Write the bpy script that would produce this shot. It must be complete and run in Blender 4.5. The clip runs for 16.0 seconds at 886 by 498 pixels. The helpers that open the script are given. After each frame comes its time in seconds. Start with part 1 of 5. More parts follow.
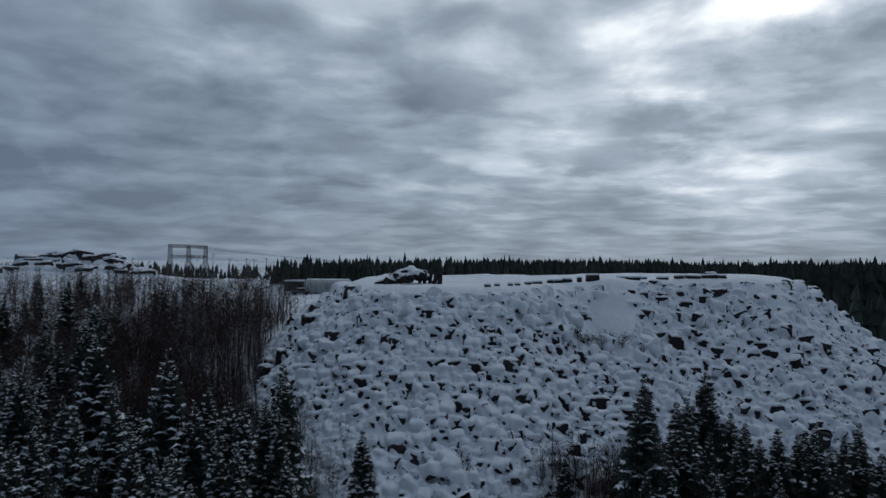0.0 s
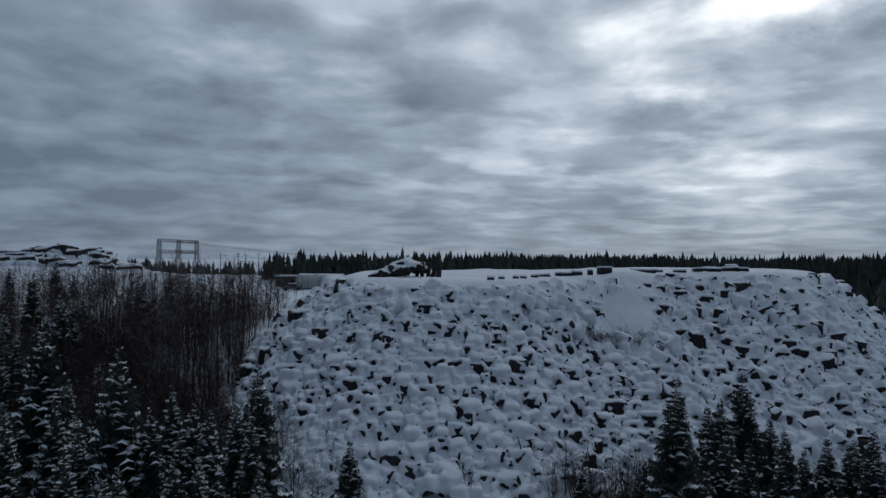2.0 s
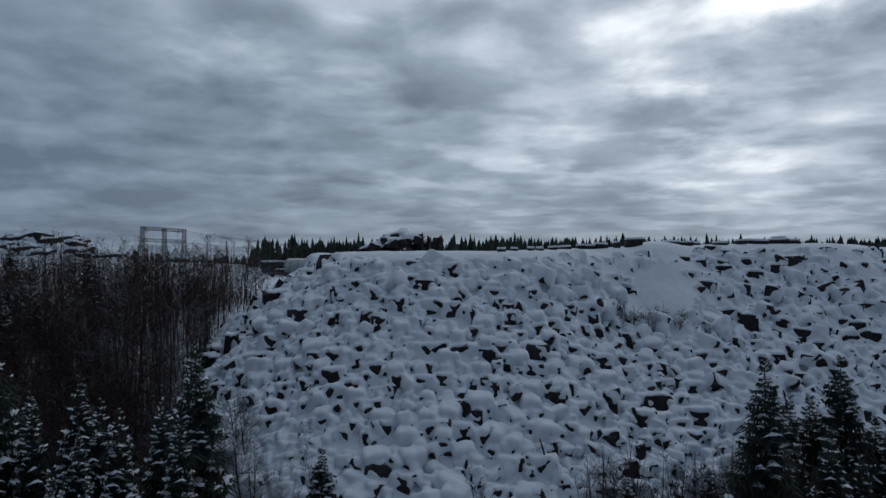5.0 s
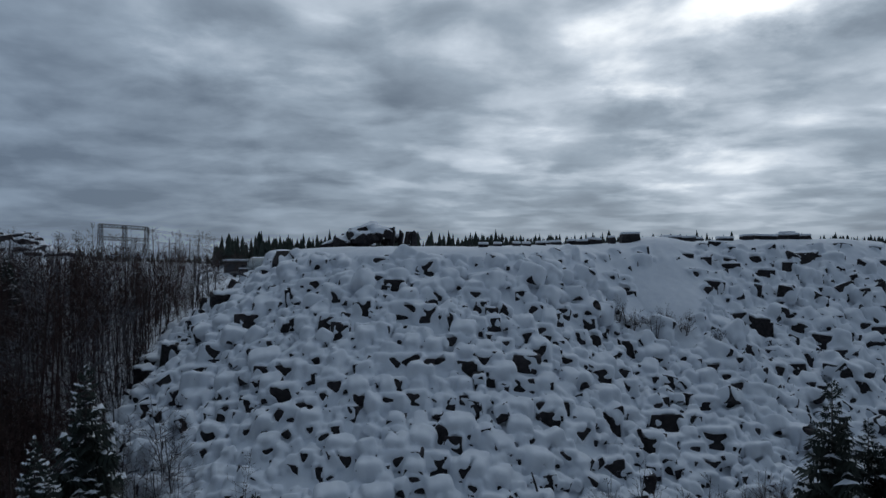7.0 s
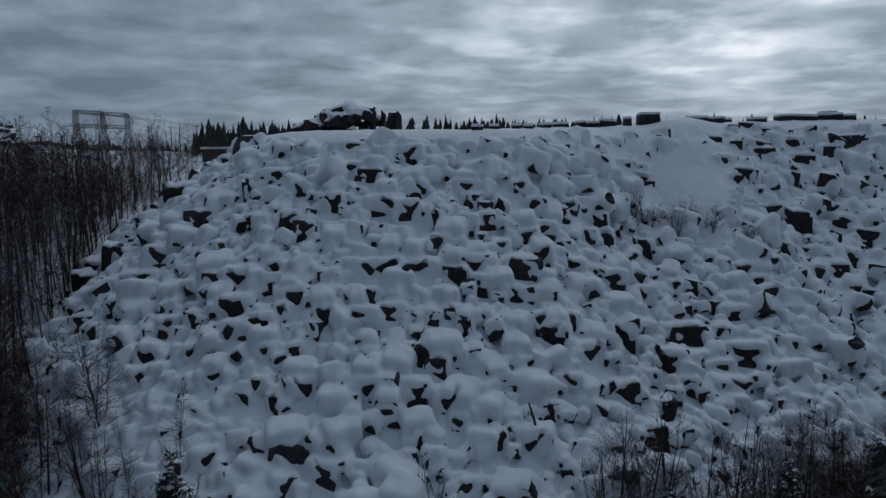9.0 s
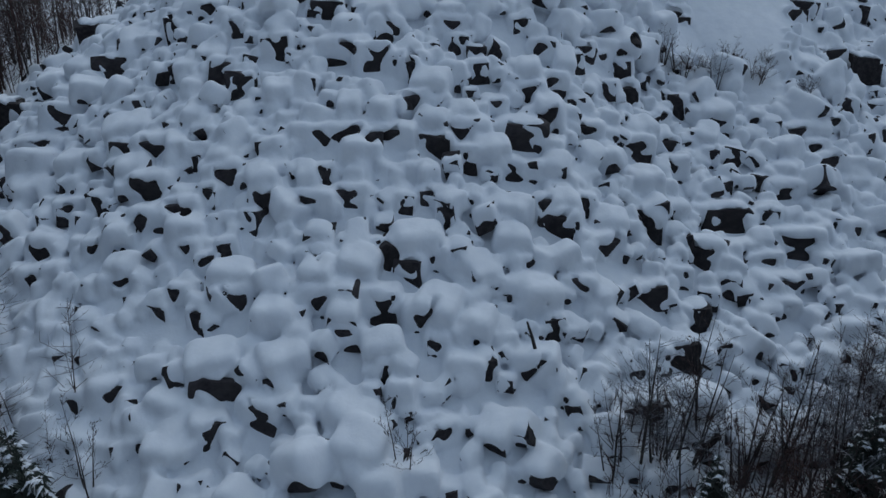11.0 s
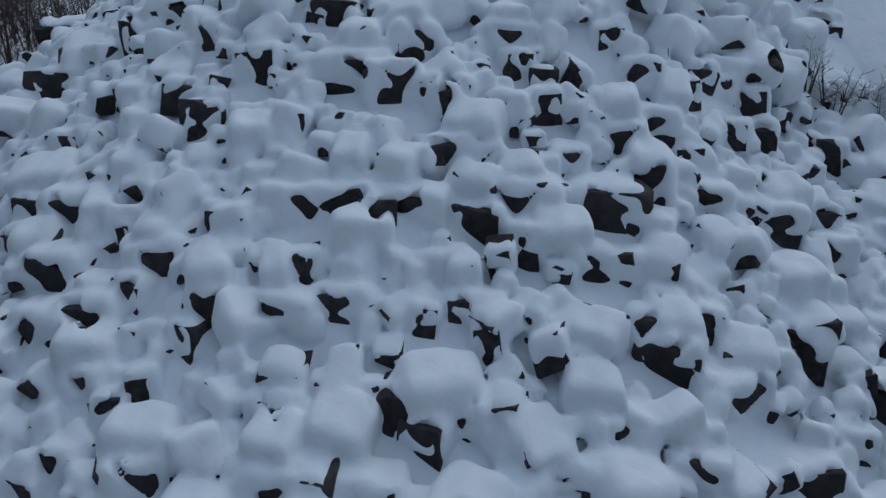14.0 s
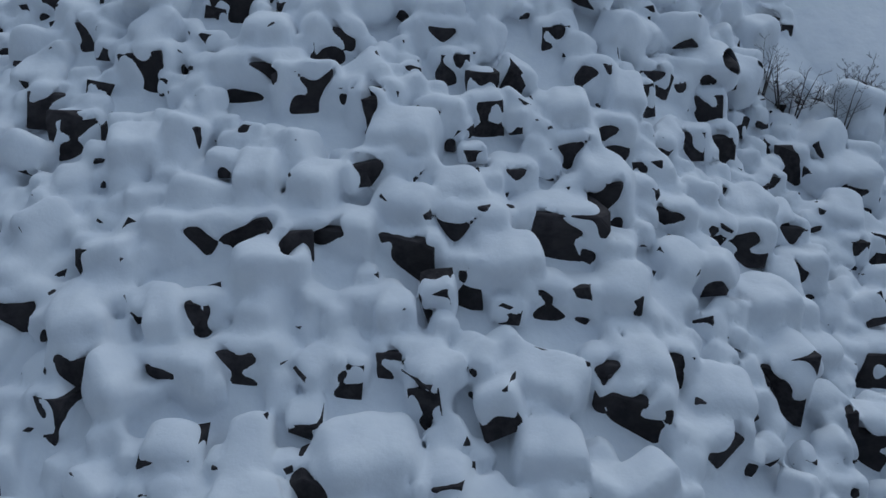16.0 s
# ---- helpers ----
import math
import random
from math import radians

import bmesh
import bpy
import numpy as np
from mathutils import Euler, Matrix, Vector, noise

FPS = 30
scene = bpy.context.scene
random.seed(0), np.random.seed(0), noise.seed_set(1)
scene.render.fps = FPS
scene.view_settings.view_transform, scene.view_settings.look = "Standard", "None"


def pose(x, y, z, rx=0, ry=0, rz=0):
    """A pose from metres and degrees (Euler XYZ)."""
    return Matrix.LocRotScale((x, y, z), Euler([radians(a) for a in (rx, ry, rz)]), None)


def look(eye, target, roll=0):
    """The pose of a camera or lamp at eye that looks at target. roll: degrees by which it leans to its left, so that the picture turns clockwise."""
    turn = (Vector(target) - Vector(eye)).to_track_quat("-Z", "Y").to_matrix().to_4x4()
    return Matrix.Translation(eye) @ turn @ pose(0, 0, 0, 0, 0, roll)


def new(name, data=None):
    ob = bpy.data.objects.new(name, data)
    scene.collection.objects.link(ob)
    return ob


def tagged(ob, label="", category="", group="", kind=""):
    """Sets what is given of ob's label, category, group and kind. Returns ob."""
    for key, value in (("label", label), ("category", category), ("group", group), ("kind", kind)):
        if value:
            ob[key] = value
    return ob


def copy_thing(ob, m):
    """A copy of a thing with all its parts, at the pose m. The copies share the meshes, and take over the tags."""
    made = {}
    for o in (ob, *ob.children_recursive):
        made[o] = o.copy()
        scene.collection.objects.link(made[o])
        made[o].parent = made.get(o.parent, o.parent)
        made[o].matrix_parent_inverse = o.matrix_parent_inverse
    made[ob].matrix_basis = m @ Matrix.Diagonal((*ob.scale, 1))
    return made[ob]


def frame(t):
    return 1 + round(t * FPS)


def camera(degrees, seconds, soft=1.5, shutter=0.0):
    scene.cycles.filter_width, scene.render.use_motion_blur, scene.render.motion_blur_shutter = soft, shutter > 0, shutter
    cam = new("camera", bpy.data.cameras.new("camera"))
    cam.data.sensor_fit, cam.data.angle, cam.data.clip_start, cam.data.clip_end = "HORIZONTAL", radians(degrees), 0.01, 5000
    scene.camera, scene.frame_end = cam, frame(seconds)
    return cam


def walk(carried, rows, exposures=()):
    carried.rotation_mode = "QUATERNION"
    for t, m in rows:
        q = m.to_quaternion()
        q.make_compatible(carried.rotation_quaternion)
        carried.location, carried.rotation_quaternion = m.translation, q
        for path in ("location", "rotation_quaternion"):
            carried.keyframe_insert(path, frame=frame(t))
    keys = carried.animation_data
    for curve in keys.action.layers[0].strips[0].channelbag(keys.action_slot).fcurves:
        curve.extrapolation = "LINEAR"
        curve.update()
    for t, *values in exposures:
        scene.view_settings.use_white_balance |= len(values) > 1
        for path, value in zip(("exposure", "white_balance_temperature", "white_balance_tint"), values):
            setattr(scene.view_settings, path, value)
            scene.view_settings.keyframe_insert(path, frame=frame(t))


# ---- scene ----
cam = camera(64.0, 16.0)
PATH = [
    (0, (1.135, 1.061, 29.264), (1.088, 3.061, 29.297), 0.5),
    (0.5, (1.12, 3.594, 29.122), (1.074, 5.593, 29.155), 0.5),
    (1, (1.012, 6.108, 29.125), (0.967, 8.107, 29.157), 0.5),
    (1.5, (0.991, 8.752, 28.839), (0.946, 10.752, 28.87), 0.6),
    (2, (0.973, 11.341, 28.002), (0.927, 13.34, 28.031), 0.5),
    (2.5, (0.899, 14.031, 26.914), (0.853, 16.03, 26.942), 0.4),
    (3, (1.011, 16.848, 25.845), (0.962, 18.847, 25.871), 0.3),
    (3.2, (1.019, 17.9, 25.758), (0.97, 19.899, 25.772), 0.4),
    (5.5, (0.788, 31.688, 23.835), (0.734, 33.687, 23.86), 0.0),
    (6, (0.793, 34.519, 23.768), (0.796, 36.519, 23.793), 0.1),
    (6.5, (0.851, 37.393, 23.706), (0.856, 39.393, 23.73), 0.1),
    (7, (1.102, 40.253, 23.659), (1.106, 42.253, 23.684), 0.1),
    (7.5, (1.443, 43.117, 23.656), (1.445, 45.117, 23.681), 0.2),
    (8, (1.916, 45.923, 23.678), (1.914, 47.923, 23.702), 0.2),
    (8.5, (2.26, 48.758, 23.519), (2.258, 50.758, 23.532), 0.1),
    (9, (2.686, 51.463, 23.383), (2.681, 53.442, 23.095), -0.2),
    (9.2, (2.884, 52.543, 23.401), (2.875, 54.498, 22.978), -0.4),
    (11.3, (3.802, 65.249, 22.913), (3.807, 67.114, 22.19), -0.1),
    (11.5, (3.769, 66.561, 22.845), (3.742, 68.426, 22.123), -0.2),
    (12, (4.15, 69.691, 22.699), (3.765, 71.517, 21.982), -0.2),
    (12.5, (4.316, 72.775, 22.618), (3.929, 74.601, 21.9), -0.0),
    (13, (4.286, 75.448, 22.75), (3.905, 77.274, 22.03), 0.1),
    (13.5, (4.509, 77.103, 22.845), (4.26, 78.948, 22.114), 0.2),
    (14, (4.228, 78.173, 22.598), (4.079, 80.031, 21.873), 0.3),
    (14.5, (4.211, 78.712, 22.543), (4.061, 80.568, 21.815), 0.3),
    (15, (4.283, 79.532, 22.584), (4.211, 81.39, 21.848), 0.5),
    (15.5, (4.248, 80.814, 22.487), (4.258, 82.673, 21.749), 0.6),
    (16, (4.271, 82.354, 22.341), (4.296, 84.215, 21.608), 0.8),
]
EXPOSURES = [(0, -1.89), (9.0, -1.89), (9.2, -1.84), (11.3, -1.1), (11.8, -1.05), (16, -1.07)]
walk(cam, [(t, look(eye, target, roll)) for t, eye, target, roll in PATH], EXPOSURES)

# ---- sky and light ----
SUN_AZ, SUN_EL = 21.0, 40.0   # degrees to the right of north (+y), above the horizon


def heading(az, el):
    a, e = radians(az), radians(el)
    return Vector((math.sin(a) * math.cos(e), math.cos(a) * math.cos(e), math.sin(e)))


def node(tree, kind, **values):
    n = tree.nodes.new(kind)
    for key, value in values.items():
        n.inputs[key].default_value = value
    return n


def maths(tree, op, a, b=None, c=None, clamp=False):
    n = tree.nodes.new("ShaderNodeMath")
    n.operation, n.use_clamp = op, clamp
    for i, v in enumerate((a, b, c)):
        if v is None:
            continue
        if isinstance(v, (int, float)):
            n.inputs[i].default_value = v
        else:
            tree.links.new(v, n.inputs[i])
    return n.outputs[0]


def vmaths(tree, op, a, b=None):
    n = tree.nodes.new("ShaderNodeVectorMath")
    n.operation = op
    for i, v in enumerate((a, b)):
        if v is None:
            continue
        if isinstance(v, (tuple, Vector)):
            n.inputs[i].default_value = v
        else:
            tree.links.new(v, n.inputs[i])
    return n


def smooth_range(tree, value, a, b, lo=0.0, hi=1.0):
    n = tree.nodes.new("ShaderNodeMapRange")
    n.interpolation_type = "SMOOTHSTEP"
    tree.links.new(value, n.inputs["Value"])
    for key, v in (("From Min", a), ("From Max", b), ("To Min", lo), ("To Max", hi)):
        n.inputs[key].default_value = v
    return n.outputs["Result"]


def build_sky():
    world = bpy.data.worlds.new("overcast_sky")
    scene.world = world
    world.use_nodes = True
    t = world.node_tree
    t.nodes.clear()
    out = t.nodes.new("ShaderNodeOutputWorld")
    back = t.nodes.new("ShaderNodeBackground")
    t.links.new(back.outputs[0], out.inputs[0])
    sky = t.nodes.new("ShaderNodeTexSky")
    sky.sky_type, sky.sun_disc = "NISHITA", False
    sky.sun_elevation, sky.sun_rotation = radians(SUN_EL), radians(SUN_AZ)
    way = t.nodes.new("ShaderNodeTexCoord").outputs["Generated"]
    sep = t.nodes.new("ShaderNodeSeparateXYZ")
    t.links.new(way, sep.inputs[0])
    # the cloud deck is a flat sheet, so its cells crowd together towards the horizon
    up = maths(t, "MAXIMUM", sep.outputs["Z"], 0.0)
    lift = maths(t, "ADD", up, 0.27)
    comb = t.nodes.new("ShaderNodeCombineXYZ")
    t.links.new(maths(t, "DIVIDE", sep.outputs["X"], lift), comb.inputs[0])
    t.links.new(maths(t, "DIVIDE", sep.outputs["Y"], lift), comb.inputs[1])
    sheet = comb.outputs[0]
    big = node(t, "ShaderNodeTexNoise", Scale=2.6, Detail=6.0, Roughness=0.52, Distortion=0.3)
    t.links.new(sheet, big.inputs["Vector"])
    fine = node(t, "ShaderNodeTexNoise", Scale=5.5, Detail=7.0, Roughness=0.55, Distortion=0.4)
    stretched = vmaths(t, "MULTIPLY", sheet, (0.9, 1.15, 1.0)).outputs[0]
    t.links.new(stretched, fine.inputs["Vector"])
    # banks of cloud in long bands low over the horizon
    low = maths(t, "ADD", up, 0.1)
    comb2 = t.nodes.new("ShaderNodeCombineXYZ")
    t.links.new(maths(t, "DIVIDE", sep.outputs["X"], low), comb2.inputs[0])
    t.links.new(maths(t, "DIVIDE", sep.outputs["Y"], low), comb2.inputs[1])
    bands = node(t, "ShaderNodeTexNoise", Scale=1.9, Detail=5.0, Roughness=0.5, Distortion=0.25)
    t.links.new(comb2.outputs[0], bands.inputs["Vector"])
    # slow drift of the directions, so that thick and thin cloud have ragged rims
    warp = node(t, "ShaderNodeTexNoise", Scale=7.0, Detail=6.0, Roughness=0.6)
    t.links.new(vmaths(t, "MULTIPLY", way, (1.0, 1.0, 2.2)).outputs[0], warp.inputs["Vector"])
    drift = vmaths(t, "MULTIPLY", vmaths(t, "SUBTRACT", warp.outputs["Color"], (0.5, 0.5, 0.5)).outputs[0], (0.2, 0.0, 0.11))
    bent = vmaths(t, "ADD", way, drift.outputs[0]).outputs[0]
    flat = vmaths(t, "MULTIPLY", bent, (1.0, 1.0, 2.3)).outputs[0]
    thin = None
    for az, el, size, gain in CLOUDS:
        h = heading(az, el)
        gap = vmaths(t, "DISTANCE", flat, (h.x, h.y, h.z * 2.3)).outputs["Value"]
        patch = smooth_range(t, gap, size, 0.0, 0.0, gain)
        thin = patch if thin is None else maths(t, "ADD", thin, patch)
    # brighter round the hidden sun
    near_sun = vmaths(t, "DOT_PRODUCT", way, heading(SUN_AZ, SUN_EL)).outputs["Value"]
    glow = smooth_range(t, near_sun, 0.7, 1.0)
    cells = smooth_range(t, big.outputs["Fac"], 0.32, 0.7)
    wisps = smooth_range(t, fine.outputs["Fac"], 0.35, 0.68)
    light = maths(t, "ADD", maths(t, "MULTIPLY", cells, 0.19), maths(t, "MULTIPLY", wisps, 0.05))
    light = maths(t, "ADD", light, thin)
    banks = maths(t, "SUBTRACT", smooth_range(t, bands.outputs["Fac"], 0.38, 0.64), 0.42)
    banks = maths(t, "MULTIPLY", banks, smooth_range(t, near_sun, 0.6, 0.88, 0.08, 0.22))
    light = maths(t, "ADD", light, banks)
    light = maths(t, "ADD", light, maths(t, "MULTIPLY", glow, 0.3))
    # a veil that hides the cells low down
    veil = smooth_range(t, sep.outputs["Z"], 0.0, 0.12, 0.7, 1.0)
    light = maths(t, "ADD", maths(t, "MULTIPLY", light, veil), 0.07, clamp=True)
    tone = t.nodes.new("ShaderNodeValToRGB")
    t.links.new(light, tone.inputs[0])
    stops = ((0.0, (0.062, 0.086, 0.122)), (0.25, (0.13, 0.172, 0.228)), (0.5, (0.24, 0.295, 0.37)), (0.75, (0.45, 0.51, 0.585)), (1.0, (0.78, 0.83, 0.88)))
    while len(tone.color_ramp.elements) < len(stops):
        tone.color_ramp.elements.new(0.5)
    for e, (p, c) in zip(tone.color_ramp.elements, stops):
        e.position, e.color = p, (*c, 1)
    cloud = vmaths(t, "SCALE", tone.outputs[0])
    # the side away from the sun is duller
    side = smooth_range(t, near_sun, -0.7, 0.9, 0.33, 2.5)
    t.links.new(side, cloud.inputs["Scale"])
    mix = t.nodes.new("ShaderNodeMix")
    mix.data_type = "RGBA"
    mix.inputs["Factor"].default_value = 0.94
    clear = vmaths(t, "SCALE", sky.outputs[0])
    clear.inputs["Scale"].default_value = 0.05
    t.links.new(clear.outputs[0], mix.inputs["A"])
    tint = t.nodes.new("ShaderNodeMix")
    tint.data_type = "RGBA"
    tint.inputs["A"].default_value, tint.inputs["B"].default_value = (0.98, 1.0, 1.04, 1), (1.08, 1.0, 0.91, 1)
    t.links.new(smooth_range(t, near_sun, 0.2, 0.95), tint.inputs["Factor"])
    cloud = vmaths(t, "MULTIPLY", cloud.outputs[0], tint.outputs["Result"])
    t.links.new(cloud.outputs[0], mix.inputs["B"])
    t.links.new(mix.outputs["Result"], back.inputs["Color"])
    back.inputs["Strength"].default_value = SKY_GAIN


SKY_GAIN = 3.2
# thin (light) and thick (dark) places of the cloud deck: azimuth, elevation, reach, gain
CLOUDS = [
    (23.5, 18.3, 0.2, 0.32), (28.5, 20.5, 0.2, 0.24), (15.0, 14.8, 0.11, 0.2), (13.0, 17.0, 0.1, 0.16), (17.5, 13.2, 0.09, 0.2), (8.0, 9.5, 0.15, 0.09),
    (26.0, 8.5, 0.13, 0.07), (30.0, 10.2, 0.12, 0.05), (16.5, 7.2, 0.12, 0.18), (22.0, 5.2, 0.16, 0.2), (3.5, 7.8, 0.12, 0.07), (-17.5, 15.0, 0.14, 0.24), (-10.0, 16.5, 0.12, 0.16),
    (25.5, 15.2, 0.2, -0.3), (18.5, 10.3, 0.14, -0.14), (-25.0, 9.0, 0.45, -0.075), (-5.0, 13.0, 0.22, -0.1), (-6.0, 19.0, 0.2, -0.1), (-27.0, 3.5, 0.35, -0.08),
]
build_sky()
sun = new("sun", bpy.data.lights.new("sun", "SUN"))
sun.data.energy, sun.data.angle, sun.data.color = 0.5, radians(50), (1.0, 0.97, 0.92)
sun.matrix_world = look(heading(SUN_AZ, SUN_EL) * 50, (0, 0, 0))
tagged(sun, kind="structure")


# ---- materials ----
def material(name, colours, rough=0.7, scale=1.0, detail=6.0, bump=0.3, bump_scale=8.0, bump_distance=0.05, stains=None, per_object=0.0, specular=0.3, over_place=False):
    """A dull surface: two colours mixed by noise, a second stain colour at a larger scale, and a relief."""
    m = bpy.data.materials.new(name)
    m.use_nodes = True
    t = m.node_tree
    bsdf = t.nodes["Principled BSDF"]
    bsdf.inputs["Roughness"].default_value = rough
    bsdf.inputs["Specular IOR Level"].default_value = specular
    where = t.nodes.new("ShaderNodeNewGeometry").outputs["Position"] if over_place else t.nodes.new("ShaderNodeTexCoord").outputs["Object"]
    n1 = node(t, "ShaderNodeTexNoise", Scale=scale, Detail=detail, Roughness=0.6)
    t.links.new(where, n1.inputs["Vector"])
    mix = t.nodes.new("ShaderNodeMix")
    mix.data_type = "RGBA"
    mix.inputs["A"].default_value, mix.inputs["B"].default_value = (*colours[0], 1), (*colours[1], 1)
    t.links.new(smooth_range(t, n1.outputs["Fac"], 0.32, 0.68), mix.inputs["Factor"])
    colour = mix.outputs["Result"]
    if stains:
        n2 = node(t, "ShaderNodeTexNoise", Scale=scale * 0.23, Detail=5.0, Roughness=0.65)
        t.links.new(where, n2.inputs["Vector"])
        mix2 = t.nodes.new("ShaderNodeMix")
        mix2.data_type = "RGBA"
        mix2.inputs["B"].default_value = (*stains, 1)
        t.links.new(colour, mix2.inputs["A"])
        t.links.new(smooth_range(t, n2.outputs["Fac"], 0.48, 0.72, 0.0, 0.85), mix2.inputs["Factor"])
        colour = mix2.outputs["Result"]
    if per_object:
        info = t.nodes.new("ShaderNodeObjectInfo").outputs["Random"]
        hsv = t.nodes.new("ShaderNodeHueSaturation")
        t.links.new(maths(t, "MULTIPLY_ADD", info, per_object, 1.0 - per_object / 2), hsv.inputs["Value"])
        t.links.new(colour, hsv.inputs["Color"])
        colour = hsv.outputs[0]
    t.links.new(colour, bsdf.inputs["Base Color"])
    n3 = node(t, "ShaderNodeTexNoise", Scale=bump_scale, Detail=5.0, Roughness=0.6)
    t.links.new(where, n3.inputs["Vector"])
    b = node(t, "ShaderNodeBump", Strength=bump, Distance=bump_distance)
    t.links.new(n3.outputs["Fac"], b.inputs["Height"])
    t.links.new(b.outputs[0], bsdf.inputs["Normal"])
    return m


SNOW = material("snow", ((0.75, 0.78, 0.825), (0.81, 0.835, 0.865)), rough=0.65, scale=0.9, bump=0.35, bump_scale=1.6, bump_distance=0.12, specular=0.2, over_place=True)
FLAKES = material("branch_snow", ((0.78, 0.81, 0.86), (0.86, 0.88, 0.91)), rough=0.7, scale=3.0, bump=0.3, bump_scale=6.0, specular=0.2)
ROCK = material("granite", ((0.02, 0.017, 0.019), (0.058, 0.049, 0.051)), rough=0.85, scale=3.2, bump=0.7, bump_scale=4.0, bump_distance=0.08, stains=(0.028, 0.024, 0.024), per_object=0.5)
CUT_ROCK = material("cut_granite", ((0.09, 0.088, 0.09), (0.2, 0.195, 0.195)), rough=0.75, scale=2.2, bump=0.5, bump_scale=6.0, stains=(0.07, 0.062, 0.058), per_object=0.5)
BARK = material("bark", ((0.03, 0.025, 0.023), (0.085, 0.072, 0.066)), rough=0.85, scale=5.0, bump=0.5, bump_scale=20.0, per_object=0.5)
TWIG = material("twigs", ((0.03, 0.018, 0.017), (0.075, 0.043, 0.038)), rough=0.85, scale=2.0, bump=0.1, per_object=0.5)
FROSTED = material("snowy_twigs", ((0.04, 0.032, 0.03), (0.3, 0.31, 0.34)), rough=0.85, scale=2.6, bump=0.1, per_object=0.3)
NEEDLES = material("spruce_needles", ((0.018, 0.025, 0.021), (0.045, 0.056, 0.046)), rough=0.8, scale=2.5, bump=0.2, stains=(0.02, 0.02, 0.016), per_object=0.5)
FAR_NEEDLES = material("far_needles", ((0.02, 0.03, 0.024), (0.05, 0.062, 0.05)), rough=0.8, scale=0.25, bump=0.1, stains=(0.075, 0.075, 0.07), per_object=0.2)
STEEL = material("galvanised_steel", ((0.06, 0.062, 0.066), (0.11, 0.112, 0.116)), rough=0.55, scale=1.0, bump=0.1)
FABRIC = material("pale_fabric", ((0.3, 0.33, 0.33), (0.38, 0.41, 0.41)), rough=0.6, scale=0.6, bump=0.15, stains=(0.26, 0.28, 0.28))
SIDING = material("dark_siding", ((0.07, 0.065, 0.062), (0.12, 0.11, 0.1)), rough=0.7, scale=1.2, bump=0.2)
GLASS = material("dark_glass", ((0.02, 0.022, 0.025), (0.03, 0.032, 0.035)), rough=0.12, scale=1.0, bump=0.0, specular=0.6)
PAINT = material("dark_paint", ((0.05, 0.05, 0.055), (0.08, 0.08, 0.085)), rough=0.35, scale=1.0, bump=0.0, specular=0.5)
RUBBER = material("rubber", ((0.02, 0.02, 0.02), (0.035, 0.035, 0.035)), rough=0.9, scale=6.0, bump=0.2)


# ---- mesh helpers ----
def mesh_from(name, verts, faces, mat, smooth=False):
    me = bpy.data.meshes.new(name)
    me.from_pydata([tuple(v) for v in verts], [], faces)
    me.materials.append(mat)
    if smooth:
        me.polygons.foreach_set("use_smooth", np.ones(len(me.polygons), bool))
    me.update()
    return me


def part_mesh(name, me, parent, label="", m=None):
    ob = new(name, me)
    ob.parent = parent
    if m is not None:
        ob.matrix_basis = m
    if label:
        tagged(ob, label)
    return ob


def part(name, bm, mat, parent, label="", smooth=False):
    me = bpy.data.meshes.new(name)
    bm.to_mesh(me)
    bm.free()
    me.materials.append(mat)
    if smooth:
        me.polygons.foreach_set("use_smooth", np.ones(len(me.polygons), bool))
    return part_mesh(name, me, parent, label)


def thing(name, m, label, category, group="", kind=""):
    ob = new(name)
    ob.empty_display_size = 0.3
    ob.matrix_basis = m
    return tagged(ob, label, category, group, kind)


def box(bm, size, m=Matrix(), bevel=0.0):
    made = bmesh.ops.create_cube(bm, size=1.0, matrix=m @ Matrix.Diagonal((*size, 1)))
    if bevel:
        edges = list({e for v in made["verts"] for e in v.link_edges})
        bmesh.ops.bevel(bm, geom=edges, offset=bevel, segments=2, affect="EDGES", profile=0.6)


def bar(bm, a, b, r, sides=4):
    """A straight bar from a to b."""
    a, b = Vector(a), Vector(b)
    m = Matrix.Translation((a + b) / 2) @ (b - a).to_track_quat("Z", "Y").to_matrix().to_4x4()
    bmesh.ops.create_cone(bm, cap_ends=True, segments=sides, radius1=r, radius2=r, depth=(b - a).length, matrix=m)


# ---- the lie of the land ----
CREST = [(-24, 190), (-21, 145), (-17, 130), (-13, 122.5), (-6, 118.3), (4, 118.8), (9, 119.8), (14, 123.5),
         (20, 129.5), (28, 130.8), (37, 134), (48, 136), (58, 137.5), (66, 143), (72, 155), (80, 190)]


def crest_distance(x, y):
    """Distance outside the plateau's edge (negative on the plateau)."""
    d = np.full(np.shape(x), 1e9)
    inside = np.zeros(np.shape(x), bool)
    for i, (ax, ay) in enumerate(CREST):
        bx, by = CREST[(i + 1) % len(CREST)]
        ex, ey = bx - ax, by - ay
        t = np.clip(((x - ax) * ex + (y - ay) * ey) / (ex * ex + ey * ey), 0, 1)
        d = np.minimum(d, np.hypot(x - ax - t * ex, y - ay - t * ey))
        if ay != by:
            inside ^= ((ay > y) != (by > y)) & (x < ex * (y - ay) / (by - ay) + ax)
    return np.where(inside, -d, d)


def ramp(v, a, b):
    t = np.clip((np.asarray(v, float) - a) / (b - a), 0, 1)
    return t * t * (3 - 2 * t)


